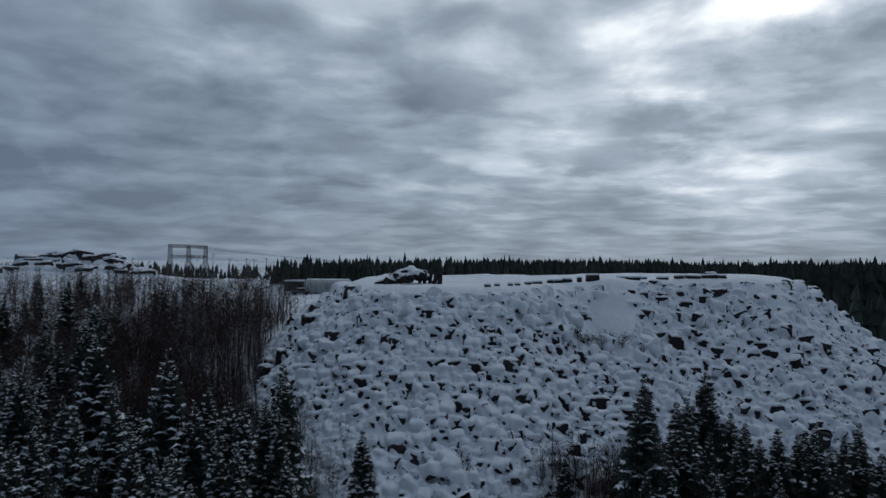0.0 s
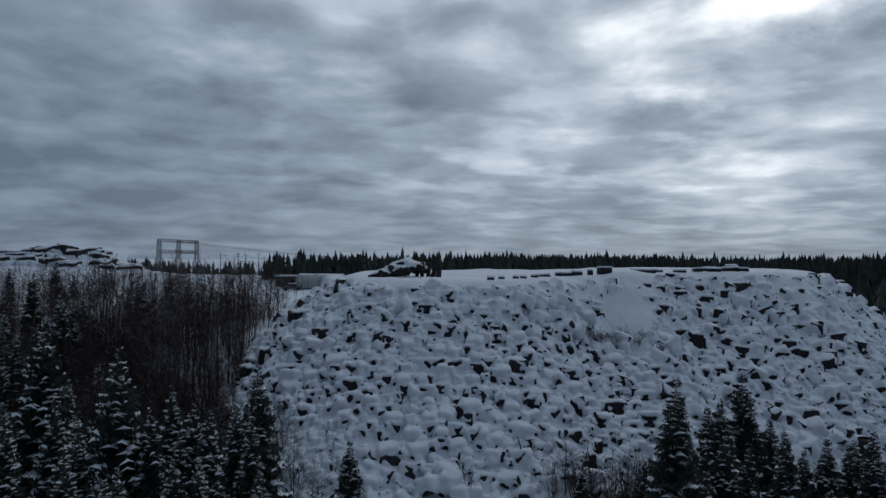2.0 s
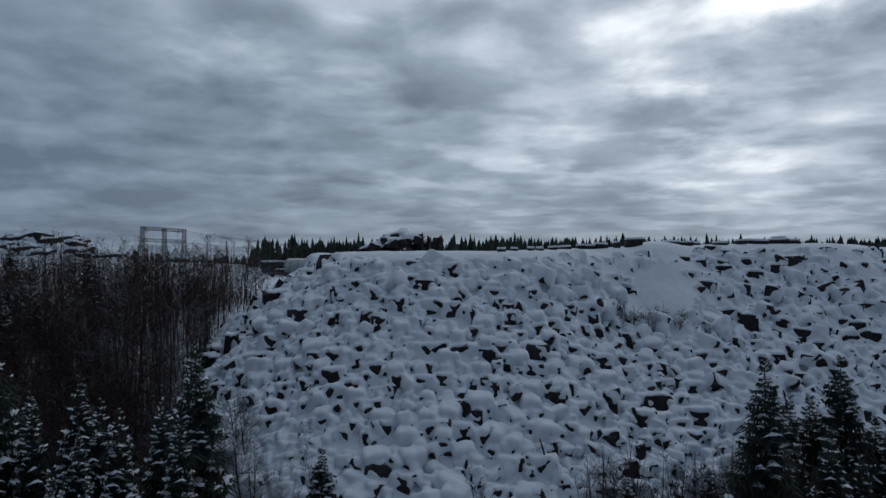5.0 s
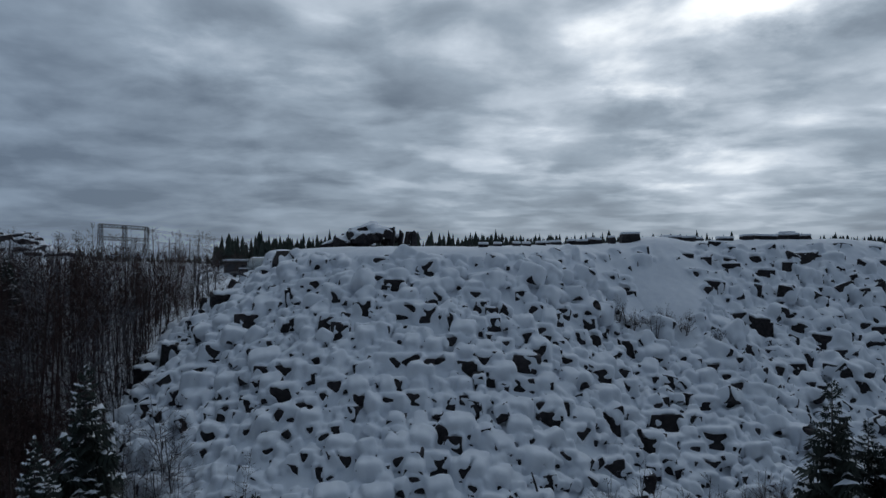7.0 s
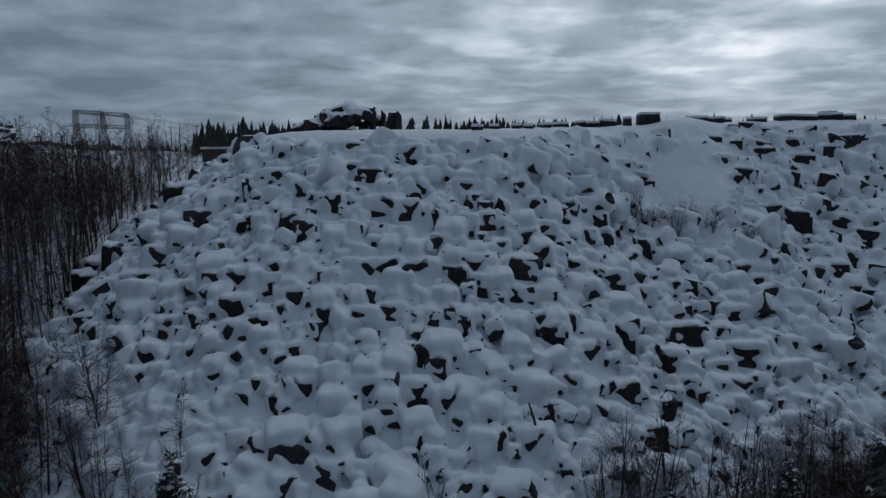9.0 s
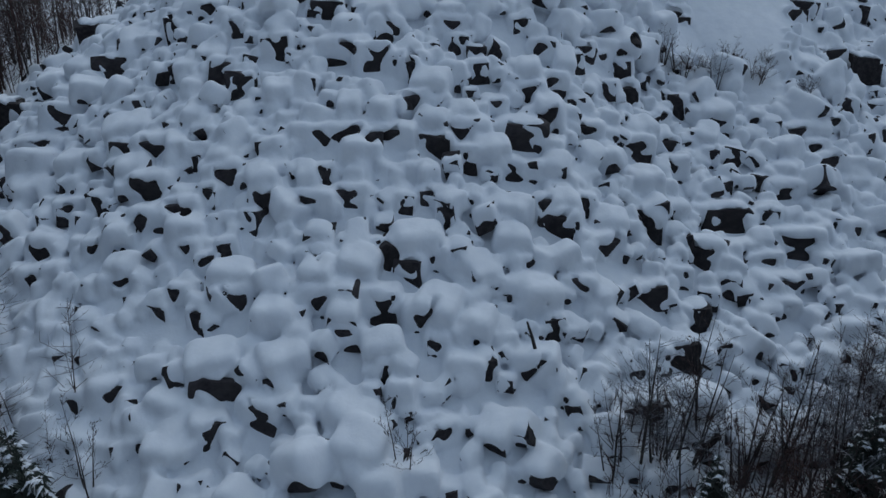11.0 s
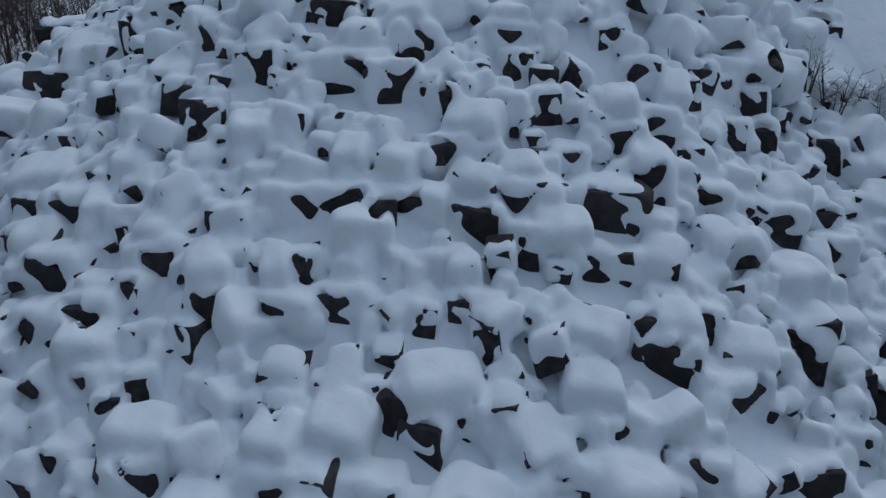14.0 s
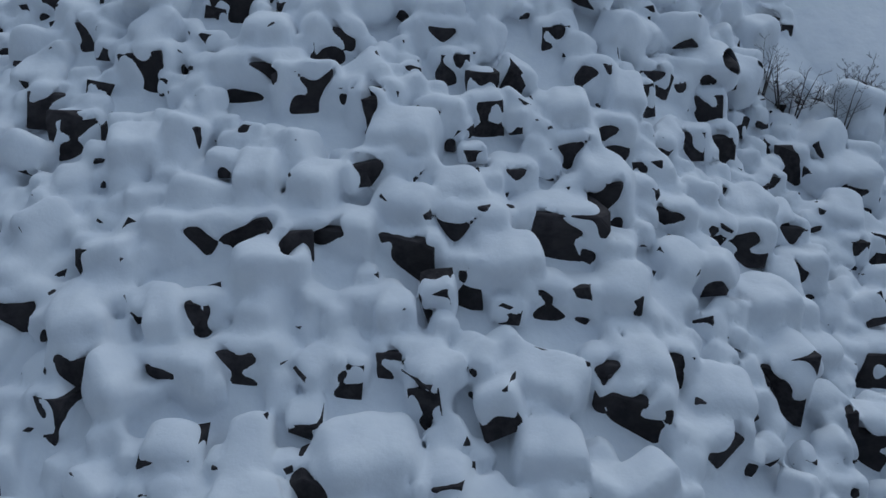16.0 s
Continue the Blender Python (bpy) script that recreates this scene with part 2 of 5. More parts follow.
def pile_height(x, y):
    """The mean surface of the heap: plateau, 37 degree slope, a gully and a nose."""
    x, y = np.asarray(x, float), np.asarray(y, float)
    d = crest_distance(x, y)
    soft = 1.2 * np.log1p(np.exp(np.clip(d / 1.2, -30, 25)))
    soft = np.where(d > 25, d, soft)
    z = 25.3 + 1.4 * np.clip((x - 5) / 40, 0, 1) - 0.75 * soft
    lower = ramp(d, 1, 12)
    z = z - 3.0 * np.exp(-((x - 19) / 7.5) ** 2) * lower - 1.3 * ramp(x, 30, 38) * lower
    return z + 0.7 * np.exp(-((x + 1) / 6) ** 2) * lower


NOISE = {}


def value_noise(x, y, cell, seed):
    """Smooth noise in -1..1 over the plan."""
    if seed not in NOISE:
        NOISE[seed] = np.random.RandomState(seed).uniform(-1, 1, (64, 64))
    g = NOISE[seed]
    u, v = np.asarray(x, float) / cell, np.asarray(y, float) / cell
    i, j = np.floor(u).astype(int), np.floor(v).astype(int)
    fu, fv = u - i, v - j
    fu, fv = fu * fu * (3 - 2 * fu), fv * fv * (3 - 2 * fv)
    a = g[i % 64, j % 64] * (1 - fu) + g[(i + 1) % 64, j % 64] * fu
    b = g[i % 64, (j + 1) % 64] * (1 - fu) + g[(i + 1) % 64, (j + 1) % 64] * fu
    return a * (1 - fv) + b * fv


def ground_height(x, y):
    """The land round the heap: a valley before it, a wooded hillside to the west, a plateau behind."""
    x, y = np.asarray(x, float), np.asarray(y, float)
    west = np.interp(y, (-400, 40, 70, 88, 114, 140, 180, 215, 235, 320, 600, 4000), (2, 1, 1.5, 2.5, 11.2, 15.5, 19, 20, 22, 20, 14, 14))
    mid = np.interp(y, (-400, 40, 92, 120, 160, 178, 187, 215, 260, 320, 600, 4000), (2, 0, 0.3, 1, 8, 19, 25.0, 25, 20, 14, 13, 14))
    east = np.interp(y, (-400, 40, 110, 200, 300, 600, 4000), (2, 0, 1.5, 7, 11, 13, 14))
    a = ramp(x, -34, -20) * (1 - ramp(x, -18, -12) * 0)
    b = ramp(x, 76, 100)
    z = west * (1 - a) + mid * a * (1 - b) + east * a * b
    bench = np.exp(-((x + 135) / 32) ** 2 - ((y - 252) / 20) ** 2)
    z = z + 3.0 * bench
    rough = 0.45 * value_noise(x, y, 9, 3) + 0.2 * value_noise(x, y, 3.1, 4)
    return z + rough * (1 + 2 * ramp(y, 500, 1500))


def graded(centre, near, step, far, growth):
    """Coordinates that are close together near the centre and spread out towards the horizon."""
    half = list(np.arange(0, near, step))
    s = step
    while half[-1] < far:
        s *= growth
        half.append(half[-1] + s)
    half = np.array(half)
    return np.concatenate((centre - half[:0:-1], centre + half))


def grid_faces(nx, ny):
    k = np.arange(nx * ny).reshape(ny, nx)
    return np.stack((k[:-1, :-1], k[:-1, 1:], k[1:, 1:], k[1:, :-1]), -1).reshape(-1, 4)


def quads_mesh(name, verts, quads, mat, smooth=True):
    me = bpy.data.meshes.new(name)
    me.vertices.add(len(verts))
    me.vertices.foreach_set("co", np.asarray(verts, np.float32).ravel())
    me.loops.add(quads.size)
    me.loops.foreach_set("vertex_index", quads.astype(np.int32).ravel())
    me.polygons.add(len(quads))
    me.polygons.foreach_set("loop_start", np.arange(0, quads.size, 4, dtype=np.int32))
    me.polygons.foreach_set("use_smooth", np.full(len(quads), smooth))
    me.materials.append(mat)
    me.update(calc_edges=True)
    me.validate()
    return me


gx, gy = graded(-30, 110, 2.2, 4200, 1.16), graded(130, 110, 2.2, 4200, 1.16)
GX, GY = np.meshgrid(gx, gy)
ground = new("ground", quads_mesh("ground", np.stack((GX, GY, ground_height(GX, GY)), -1).reshape(-1, 3), grid_faces(len(gx), len(gy)), SNOW))
tagged(ground, "deep fresh snow over rolling valley ground", "ground", kind="structure")

# ---- boulders of the heap ----
def boulder_template(seed, squared=False):
    """A unit block with broken corners and worn edges; its hull's triangles serve to lay the snow over it."""
    rnd = random.Random(seed)
    bm = bmesh.new()
    j = 0.05 if squared else 0.17
    for sx in (-1, 1):
        for sy in (-1, 1):
            for sz in (-1, 1):
                p = Vector((sx * 0.5, sy * 0.5, sz * 0.5))
                p += Vector((rnd.uniform(-j, j), rnd.uniform(-j, j) * (0.5 if sy < 0 else 1), rnd.uniform(-j, j)))
                if not squared and rnd.random() < 0.45:
                    for axis in range(3):
                        q = p.copy()
                        q[axis] *= rnd.uniform(0.35, 0.75)
                        bm.verts.new(q)
                else:
                    bm.verts.new(p)
    hull = bmesh.ops.convex_hull(bm, input=bm.verts)
    bmesh.ops.delete(bm, geom=list({g for g in hull["geom_interior"] + hull["geom_unused"] if isinstance(g, bmesh.types.BMVert)}), context="VERTS")
    bmesh.ops.recalc_face_normals(bm, faces=bm.faces)
    bm.verts.ensure_lookup_table()
    bm.verts.index_update()
    verts = np.array([v.co for v in bm.verts])
    tris = np.array([[v.index for v in f.verts] for f in bm.faces])
    bmesh.ops.dissolve_limit(bm, angle_limit=radians(12), verts=bm.verts, edges=bm.edges)
    bmesh.ops.bevel(bm, geom=list(bm.edges), offset=0.025, segments=1, affect="EDGES", profile=0.5)
    bmesh.ops.triangulate(bm, faces=bm.faces)
    me = bpy.data.meshes.new("boulder")
    bm.to_mesh(me)
    bm.free()
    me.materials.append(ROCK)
    return me, verts, tris


TEMPLATES = [boulder_template(s) for s in range(28)]
SQUARED = [boulder_template(100 + s, True) for s in range(8)]

# boulders with a bare face: x, y of the face, its width and height
FACES_WEST_RIM = [
    (-29.3, 115.9, 1.98, 1.43), (-27.8, 116.2, 1.78, 1.98), (-26.6, 114.7, 0.87, 1.24), (-26.4, 106.4, 1.44, 0.71), (-23.6, 106.4, 1.16, 0.94), (-22.8, 109.0, 1.59, 0.30),
    (-21.4, 110.4, 1.62, 1.13), (-18.4, 99.9, 1.34, 1.25), (-18.4, 98.4, 0.73, 0.67), (-18.4, 113.3, 2.05, 0.86), (-17.7, 102.3, 0.78, 0.46), (-17.2, 108.2, 0.69, 0.87),
    (-15.8, 101.8, 0.49, 0.77), (-15.6, 108.4, 1.10, 0.79), (-15.2, 103.7, 0.88, 0.66), (-15.0, 98.9, 0.41, 0.61), (-14.8, 115.3, 0.38, 1.00), (-14.8, 104.6, 1.92, 1.08),
    (-14.6, 114.4, 0.47, 1.07), (-13.6, 110.4, 0.63, 0.74), (-13.5, 91.3, 0.74, 1.56), (-13.1, 89.7, 0.52, 0.70), (-13.0, 104.2, 1.58, 1.00), (-12.9, 96.6, 1.10, 0.46),
]
FACES_WEST_FLANK = [
    (-12.7, 101.6, 1.81, 1.14), (-12.6, 115.3, 1.51, 0.71), (-12.5, 115.1, 1.20, 0.57), (-12.2, 99.5, 1.45, 1.37), (-11.7, 91.5, 1.11, 0.78), (-10.9, 104.7, 0.48, 0.80),
    (-10.3, 102.7, 0.37, 0.64), (-10.3, 94.9, 0.48, 0.39), (-10.2, 99.7, 1.31, 1.28), (-9.8, 111.9, 1.00, 0.93), (-9.7, 108.7, 1.28, 0.64), (-9.6, 97.7, 0.78, 0.59),
    (-9.5, 89.4, 0.52, 0.62), (-9.4, 95.4, 0.64, 0.78), (-9.1, 100.4, 0.73, 0.77), (-8.4, 107.3, 0.92, 0.62), (-8.3, 96.9, 0.55, 0.40), (-8.2, 94.2, 0.42, 0.95),
    (-8.1, 101.3, 1.19, 0.87), (-6.6, 91.3, 1.34, 1.15), (-6.6, 109.4, 1.29, 1.28), (-6.5, 94.9, 1.32, 1.10), (-6.5, 89.6, 0.82, 0.86), (-6.4, 98.8, 0.57, 0.42),
]
FACES_WEST_SLOPE = [
    (-5.7, 99.6, 0.92, 1.15), (-5.5, 115.9, 1.37, 0.51), (-5.4, 113.2, 0.99, 0.49), (-4.6, 90.3, 1.19, 0.63), (-4.0, 91.3, 0.29, 0.51), (-3.9, 95.1, 0.32, 0.50),
    (-3.7, 112.4, 1.14, 0.69), (-3.4, 103.0, 1.53, 0.96), (-3.2, 99.5, 1.15, 0.48), (-2.6, 96.7, 1.09, 0.51), (-2.4, 100.9, 0.53, 0.86), (-2.3, 109.0, 1.85, 0.88),
    (-1.9, 105.4, 0.64, 0.40), (-1.8, 94.7, 1.57, 1.10), (-1.7, 103.2, 1.38, 0.71), (-1.1, 99.8, 1.01, 0.67), (-0.8, 93.3, 0.89, 0.21), (-0.5, 115.1, 1.43, 1.43),
    (-0.4, 108.4, 1.27, 0.98), (-0.2, 102.9, 0.92, 0.96), (-0.2, 96.5, 0.60, 0.34), (0.4, 110.8, 1.39, 1.28), (0.5, 94.6, 1.31, 0.96), (0.9, 103.4, 1.38, 0.71),
]
FACES_MIDDLE_LOW = [
    (1.1, 108.2, 0.67, 0.70), (1.3, 92.0, 0.35, 0.65), (1.3, 97.0, 0.82, 1.30), (1.8, 107.7, 0.60, 1.04), (1.8, 90.8, 0.53, 1.14), (1.8, 99.7, 0.29, 0.48),
    (2.0, 96.5, 0.95, 0.71), (2.3, 108.2, 0.67, 1.05), (2.4, 105.5, 1.12, 1.07), (2.7, 101.6, 0.72, 0.38), (2.7, 94.2, 0.78, 1.91), (3.3, 100.3, 0.88, 0.43),
    (3.5, 103.3, 1.08, 0.65), (3.5, 97.1, 0.55, 0.72), (3.6, 105.6, 0.80, 0.50), (3.6, 93.2, 0.51, 0.54), (4.0, 89.8, 0.71, 0.62), (4.1, 99.3, 0.40, 1.06),
    (4.3, 107.9, 1.00, 0.87), (4.5, 111.5, 1.23, 0.74), (4.6, 92.2, 0.25, 0.79), (5.0, 110.4, 0.62, 0.51), (5.0, 104.2, 1.88, 1.48), (5.3, 102.8, 0.49, 0.81),
]
FACES_MIDDLE_SLOPE = [
    (5.4, 100.3, 0.41, 0.43), (6.0, 92.5, 0.30, 1.59), (6.0, 109.8, 0.55, 0.43), (6.1, 108.6, 0.74, 0.78), (6.5, 96.1, 0.54, 0.29), (7.1, 106.5, 0.72, 0.34),
    (7.1, 99.3, 0.52, 0.43), (7.8, 102.7, 0.92, 0.39), (8.2, 96.3, 1.10, 0.81), (8.2, 92.7, 1.28, 1.21), (8.4, 97.6, 0.34, 0.53), (8.4, 104.8, 1.76, 1.41),
    (8.9, 102.9, 0.78, 0.39), (9.2, 112.8, 0.65, 0.53), (9.3, 96.1, 0.49, 1.01), (9.3, 108.0, 1.18, 0.71), (9.5, 95.0, 0.48, 0.71), (9.6, 91.9, 0.45, 0.53),
    (9.6, 101.0, 0.90, 0.79), (9.9, 104.6, 1.12, 0.54), (10.0, 106.4, 1.32, 1.21), (10.3, 100.3, 1.34, 1.56), (10.4, 111.3, 1.00, 0.82), (10.5, 102.0, 0.77, 0.58),
]
FACES_NOSE = [
    (10.9, 109.2, 1.04, 0.80), (11.1, 97.3, 0.85, 0.59), (11.8, 101.9, 0.77, 0.65), (12.4, 108.6, 0.62, 0.36), (12.8, 111.8, 0.65, 0.53), (12.9, 107.0, 0.94, 0.57),
    (13.0, 100.0, 1.49, 1.10), (13.6, 113.2, 0.81, 0.54), (13.7, 92.6, 2.09, 1.09), (13.9, 94.2, 0.54, 0.34), (14.9, 113.7, 0.75, 0.47), (14.9, 111.5, 0.73, 0.46),
    (15.2, 98.5, 1.32, 0.62), (15.9, 109.8, 0.36, 0.52), (16.2, 114.0, 1.14, 0.96), (16.2, 102.8, 0.80, 1.84), (16.3, 108.1, 1.39, 0.80), (16.6, 92.2, 1.18, 1.38),
    (16.6, 96.1, 0.99, 1.19), (16.7, 112.7, 0.75, 1.18), (17.5, 100.4, 0.62, 0.32), (18.0, 98.4, 0.59, 0.78), (18.6, 109.6, 1.26, 0.98), (18.8, 96.9, 1.02, 0.76),
]
FACES_GULLY = [
    (18.9, 99.7, 0.55, 0.32), (19.0, 108.1, 0.88, 0.81), (19.2, 112.4, 0.68, 0.63), (19.3, 102.3, 1.28, 1.01), (20.3, 100.8, 0.78, 0.46), (20.4, 95.6, 0.43, 0.36),
    (20.7, 114.1, 0.70, 0.82), (20.9, 123.5, 1.06, 0.62), (21.7, 105.3, 2.03, 1.00), (21.9, 109.9, 0.51, 0.92), (22.1, 107.5, 0.91, 0.59), (22.1, 102.9, 1.14, 0.85),
    (22.3, 96.1, 0.72, 0.90), (22.3, 92.0, 1.06, 0.50), (22.6, 122.5, 1.26, 0.62), (22.7, 123.0, 1.10, 1.15), (23.0, 102.4, 1.45, 0.47), (23.5, 99.8, 0.92, 0.26),
    (23.5, 112.9, 0.77, 0.48), (23.6, 110.3, 0.73, 0.46), (23.9, 101.0, 1.89, 0.73), (24.4, 105.6, 0.68, 0.90), (25.8, 103.9, 1.82, 0.77), (26.3, 107.7, 1.59, 0.67),
]
FACES_GULLY_EAST = [
    (27.4, 102.8, 0.49, 0.62), (29.3, 113.1, 1.16, 1.70), (29.9, 105.5, 1.03, 0.58), (30.0, 111.9, 0.76, 0.64), (30.2, 110.8, 1.20, 1.02), (30.3, 127.9, 0.53, 0.47),
    (32.0, 129.1, 0.90, 0.57), (32.3, 114.2, 0.71, 0.50), (32.3, 126.2, 1.53, 1.15), (32.8, 123.9, 1.70, 0.80), (33.6, 125.0, 2.26, 0.85), (34.3, 129.2, 0.90, 0.66),
    (34.5, 116.8, 0.90, 0.34), (34.9, 121.3, 1.74, 0.73), (36.8, 115.2, 0.77, 1.21), (37.3, 133.4, 1.41, 0.49), (37.5, 120.9, 1.52, 1.83), (37.6, 130.4, 1.14, 0.48),
    (37.6, 129.3, 1.35, 0.47), (39.0, 116.3, 2.33, 0.41), (40.9, 114.0, 0.94, 0.40), (41.0, 131.1, 1.28, 0.96), (41.3, 118.0, 0.59, 0.83), (41.7, 129.1, 2.15, 1.41),
]
FACES_EAST_SLOPE = [
    (41.8, 125.2, 1.08, 0.45), (41.9, 123.6, 1.27, 0.71), (42.5, 122.2, 1.66, 0.61), (44.2, 120.6, 3.06, 1.07), (45.1, 115.0, 1.26, 0.93), (45.3, 118.9, 1.00, 0.92),
    (45.4, 115.1, 0.76, 0.88), (45.6, 130.8, 2.05, 0.77), (46.6, 110.2, 1.69, 1.27), (47.8, 127.8, 0.62, 0.83), (48.7, 132.6, 1.86, 0.78), (49.2, 129.8, 1.13, 0.57),
    (49.8, 111.4, 1.53, 0.90), (50.9, 123.4, 1.05, 0.62), (52.2, 122.9, 2.03, 1.77), (52.4, 109.9, 1.81, 0.76), (52.9, 123.1, 1.89, 1.76), (53.0, 121.7, 0.82, 1.51),
    (53.4, 121.6, 3.01, 1.40), (55.4, 113.1, 2.48, 1.95), (56.1, 126.7, 1.53, 1.02), (59.0, 133.1, 1.02, 0.88), (61.4, 119.5, 2.29, 0.83), (61.5, 125.6, 2.07, 0.87),
]
FACES_EAST_RIM = [
    (63.1, 116.6, 1.15, 0.80), (75.5, 130.5, 2.86, 1.05),
]

SINK = 0.6
BARE_FACES = FACES_WEST_RIM + FACES_WEST_FLANK + FACES_WEST_SLOPE + FACES_MIDDLE_LOW + FACES_MIDDLE_SLOPE + FACES_NOSE + FACES_GULLY + FACES_GULLY_EAST + FACES_EAST_SLOPE + FACES_EAST_RIM
rnd = random.Random(5)
boulders = []      # template, matrix, radius, 0: under the snow, 1: with a bare face, 2: bare below its cap
hollows = []       # the openings in the snow before the bare faces


def add_boulder(template, m, radius, shown):
    boulders.append((template, m, radius, shown))


def add_hollow(x, y, z, yaw, w, h):
    """An opening w wide and h high that the wind kept clear, mostly sickle-shaped: the pillow above sags into it, and its foot is pointed."""
    v = h / w * rnd.choice((0.9, 1.3, 1.7, 2.1))
    sag = rnd.choice((-1.0, -0.75, -0.5, -0.25, 0.2))
    hollows.append((x, y, z, radians(yaw), w / 2, h / 2, rnd.uniform(-0.9, 0.9), rnd.uniform(-0.7, 0.7) * h / max(w, h), v, rnd.uniform(-0.4, 0.4) * w, sag, rnd.uniform(0, 6)))


shown_faces = []


def bare_block(x, y, w, h, yaw):
    """A boulder whose downhill face, w by h, stands free of snow."""
    z = float(pile_height(x, y))
    deep = max(w, h, 1.1) * rnd.uniform(0.95, 1.25)
    wide, tall = w * rnd.uniform(1.2, 1.5) + 0.35, h + 0.8
    m = pose(x, y, z + h / 2 - 0.02 - tall / 2, 0, 0, yaw) @ pose(0, deep * 0.47, 0, rnd.uniform(-8, 5), rnd.uniform(-7, 7), 0) @ Matrix.Diagonal((wide, deep, tall, 1))
    add_boulder(rnd.choice(SQUARED if rnd.random() < 0.6 else TEMPLATES), m, max(wide, deep), 1)
    add_hollow(x, y, z, yaw, w * (1.1 if x < 28 else 1.35), h * (1.05 if x < 28 else 1.3))
    shown_faces.append((x, y, w, h))


for x, y, w, h in BARE_FACES:
    bare_block(x, y, min(max(w, 0.42), 1.9 if x < 28 else 1.5), min(max(h, 0.34), 1.15 if x < 28 else 0.8), rnd.uniform(-24, 24))

# the great pillows: boulders wholly under snow; x, y of the middle, width and depth of the mound
PILLOWS_LOW = [
    (2.5, 97.6, 3.3, 2.2), (-2.6, 97.6, 1.7, 1.3), (-2.3, 95.7, 2.0, 1.6), (-0.4, 96.2, 2.3, 1.9), (7.5, 98.4, 2.1, 1.5), (4.8, 97.4, 1.3, 1.3), (-6.8, 95.8, 2.6, 1.8), (-9.9, 98.5, 2.2, 1.7),
    (3.6, 94.5, 2.5, 2.5), (-1.0, 93.9, 1.7, 1.7), (5.6, 94.0, 1.9, 2.1), (8.6, 95.9, 2.7, 2.2), (-7.0, 92.1, 2.7, 1.8), (-13.6, 99.0, 2.2, 2.2), (-12.7, 97.2, 2.1, 1.6), (-4.4, 93.8, 2.4, 1.9),
    (1.0, 92.7, 2.3, 1.7), (-3.6, 92.0, 2.6, 1.7),
]
PILLOWS_HIGH = [
    (3.2, 106.7, 2.5, 1.8), (5.1, 105.2, 2.0, 1.5), (3.3, 104.4, 2.4, 1.5), (0.4, 104.6, 1.7, 1.9), (-1.6, 104.8, 1.5, 1.8), (10.3, 107.1, 1.9, 1.7), (3.1, 101.2, 1.2, 1.0), (4.4, 102.0, 1.2, 1.0),
    (-3.6, 100.6, 1.1, 2.0), (-15.3, 106.2, 3.3, 2.5), (-11.6, 103.4, 1.2, 2.6), (-14.0, 103.1, 2.6, 1.9), (-8.5, 102.2, 1.7, 1.8), (-6.0, 100.5, 1.7, 2.2), (-0.8, 102.0, 2.4, 1.6), (6.7, 103.2, 2.3, 1.7),
    (10.6, 101.2, 2.3, 1.5), (13.3, 101.3, 2.6, 2.0), (10.5, 103.3, 2.0, 2.0), (7.6, 100.1, 2.9, 1.6), (-6.0, 105.8, 1.9, 1.9), (-10.8, 105.2, 1.8, 2.0), (-18.5, 105.3, 2.6, 2.0),
]
PILLOWS_TOP = [(-2.2, 110.4, 2.3, 2.3), (0.1, 111.8, 2.1, 1.6), (4.4, 112.2, 1.9, 1.3), (9.4, 109.1, 1.8, 2.4), (16.8, 109.5, 2.8, 1.7), (18.6, 110.2, 1.7, 1.7), (16.3, 105.2, 2.3, 2.3)]
PILLOWS = PILLOWS_LOW + PILLOWS_HIGH + PILLOWS_TOP
for x, y, w, deep in PILLOWS:
    tall = min(w, deep) * 0.85 + 0.3
    m = pose(x, y + 0.25 * deep, float(pile_height(x, y + 0.25 * deep)) + 0.32 - tall / 2, rnd.uniform(4, 24), rnd.uniform(-12, 12), rnd.uniform(-25, 25)) @ Matrix.Diagonal((w * 0.76, deep * 0.85, tall, 1))
    add_boulder(rnd.choice(TEMPLATES), m, max(w, deep) * 0.8, 0)
# the great blocks that stand clear of the rest: x, y of the foot, width, height, depth, turn, tilt
for x, y, w, h, deep, turn, tilt in [(37.5, 120.9, 1.95, 1.25, 1.9, -6, 4), (-27.6, 114.6, 1.6, 1.7, 1.7, 12, 5), (-29.6, 113.4, 1.7, 1.2, 1.6, -18, 10), (-24.0, 123.5, 1.3, 1.3, 5.0, -62, 22)]:
    z = float(pile_height(x, y)) - 0.3
    m = pose(x, y + deep * 0.4, z + h * 0.45, 6, tilt, turn) @ Matrix.Diagonal((w, deep, h * 1.5, 1))
    add_boulder(rnd.choice(SQUARED), m, max(w, deep), 2)
    shown_faces.append((x, y, w, h))
shown_faces = np.array(shown_faces)
mounds = np.array(PILLOWS)


def openness(x, y):
    """How sparsely boulders show: the smooth chute and the upper banks."""
    chute = 0.85 * np.exp(-((x - 28 - (y - 115) * 0.1 + 1.6 * value_noise(x, y, 5.5, 51)) / 2.7) ** 2) * ramp(y, 106, 112)
    bank = np.exp(-((x - 26) / 8) ** 2 - ((y - 124) / 5) ** 2) + np.exp(-((x - 62) / 8) ** 2 - ((y - 134) / 5) ** 2)
    return np.minimum(1.0, chute + bank)


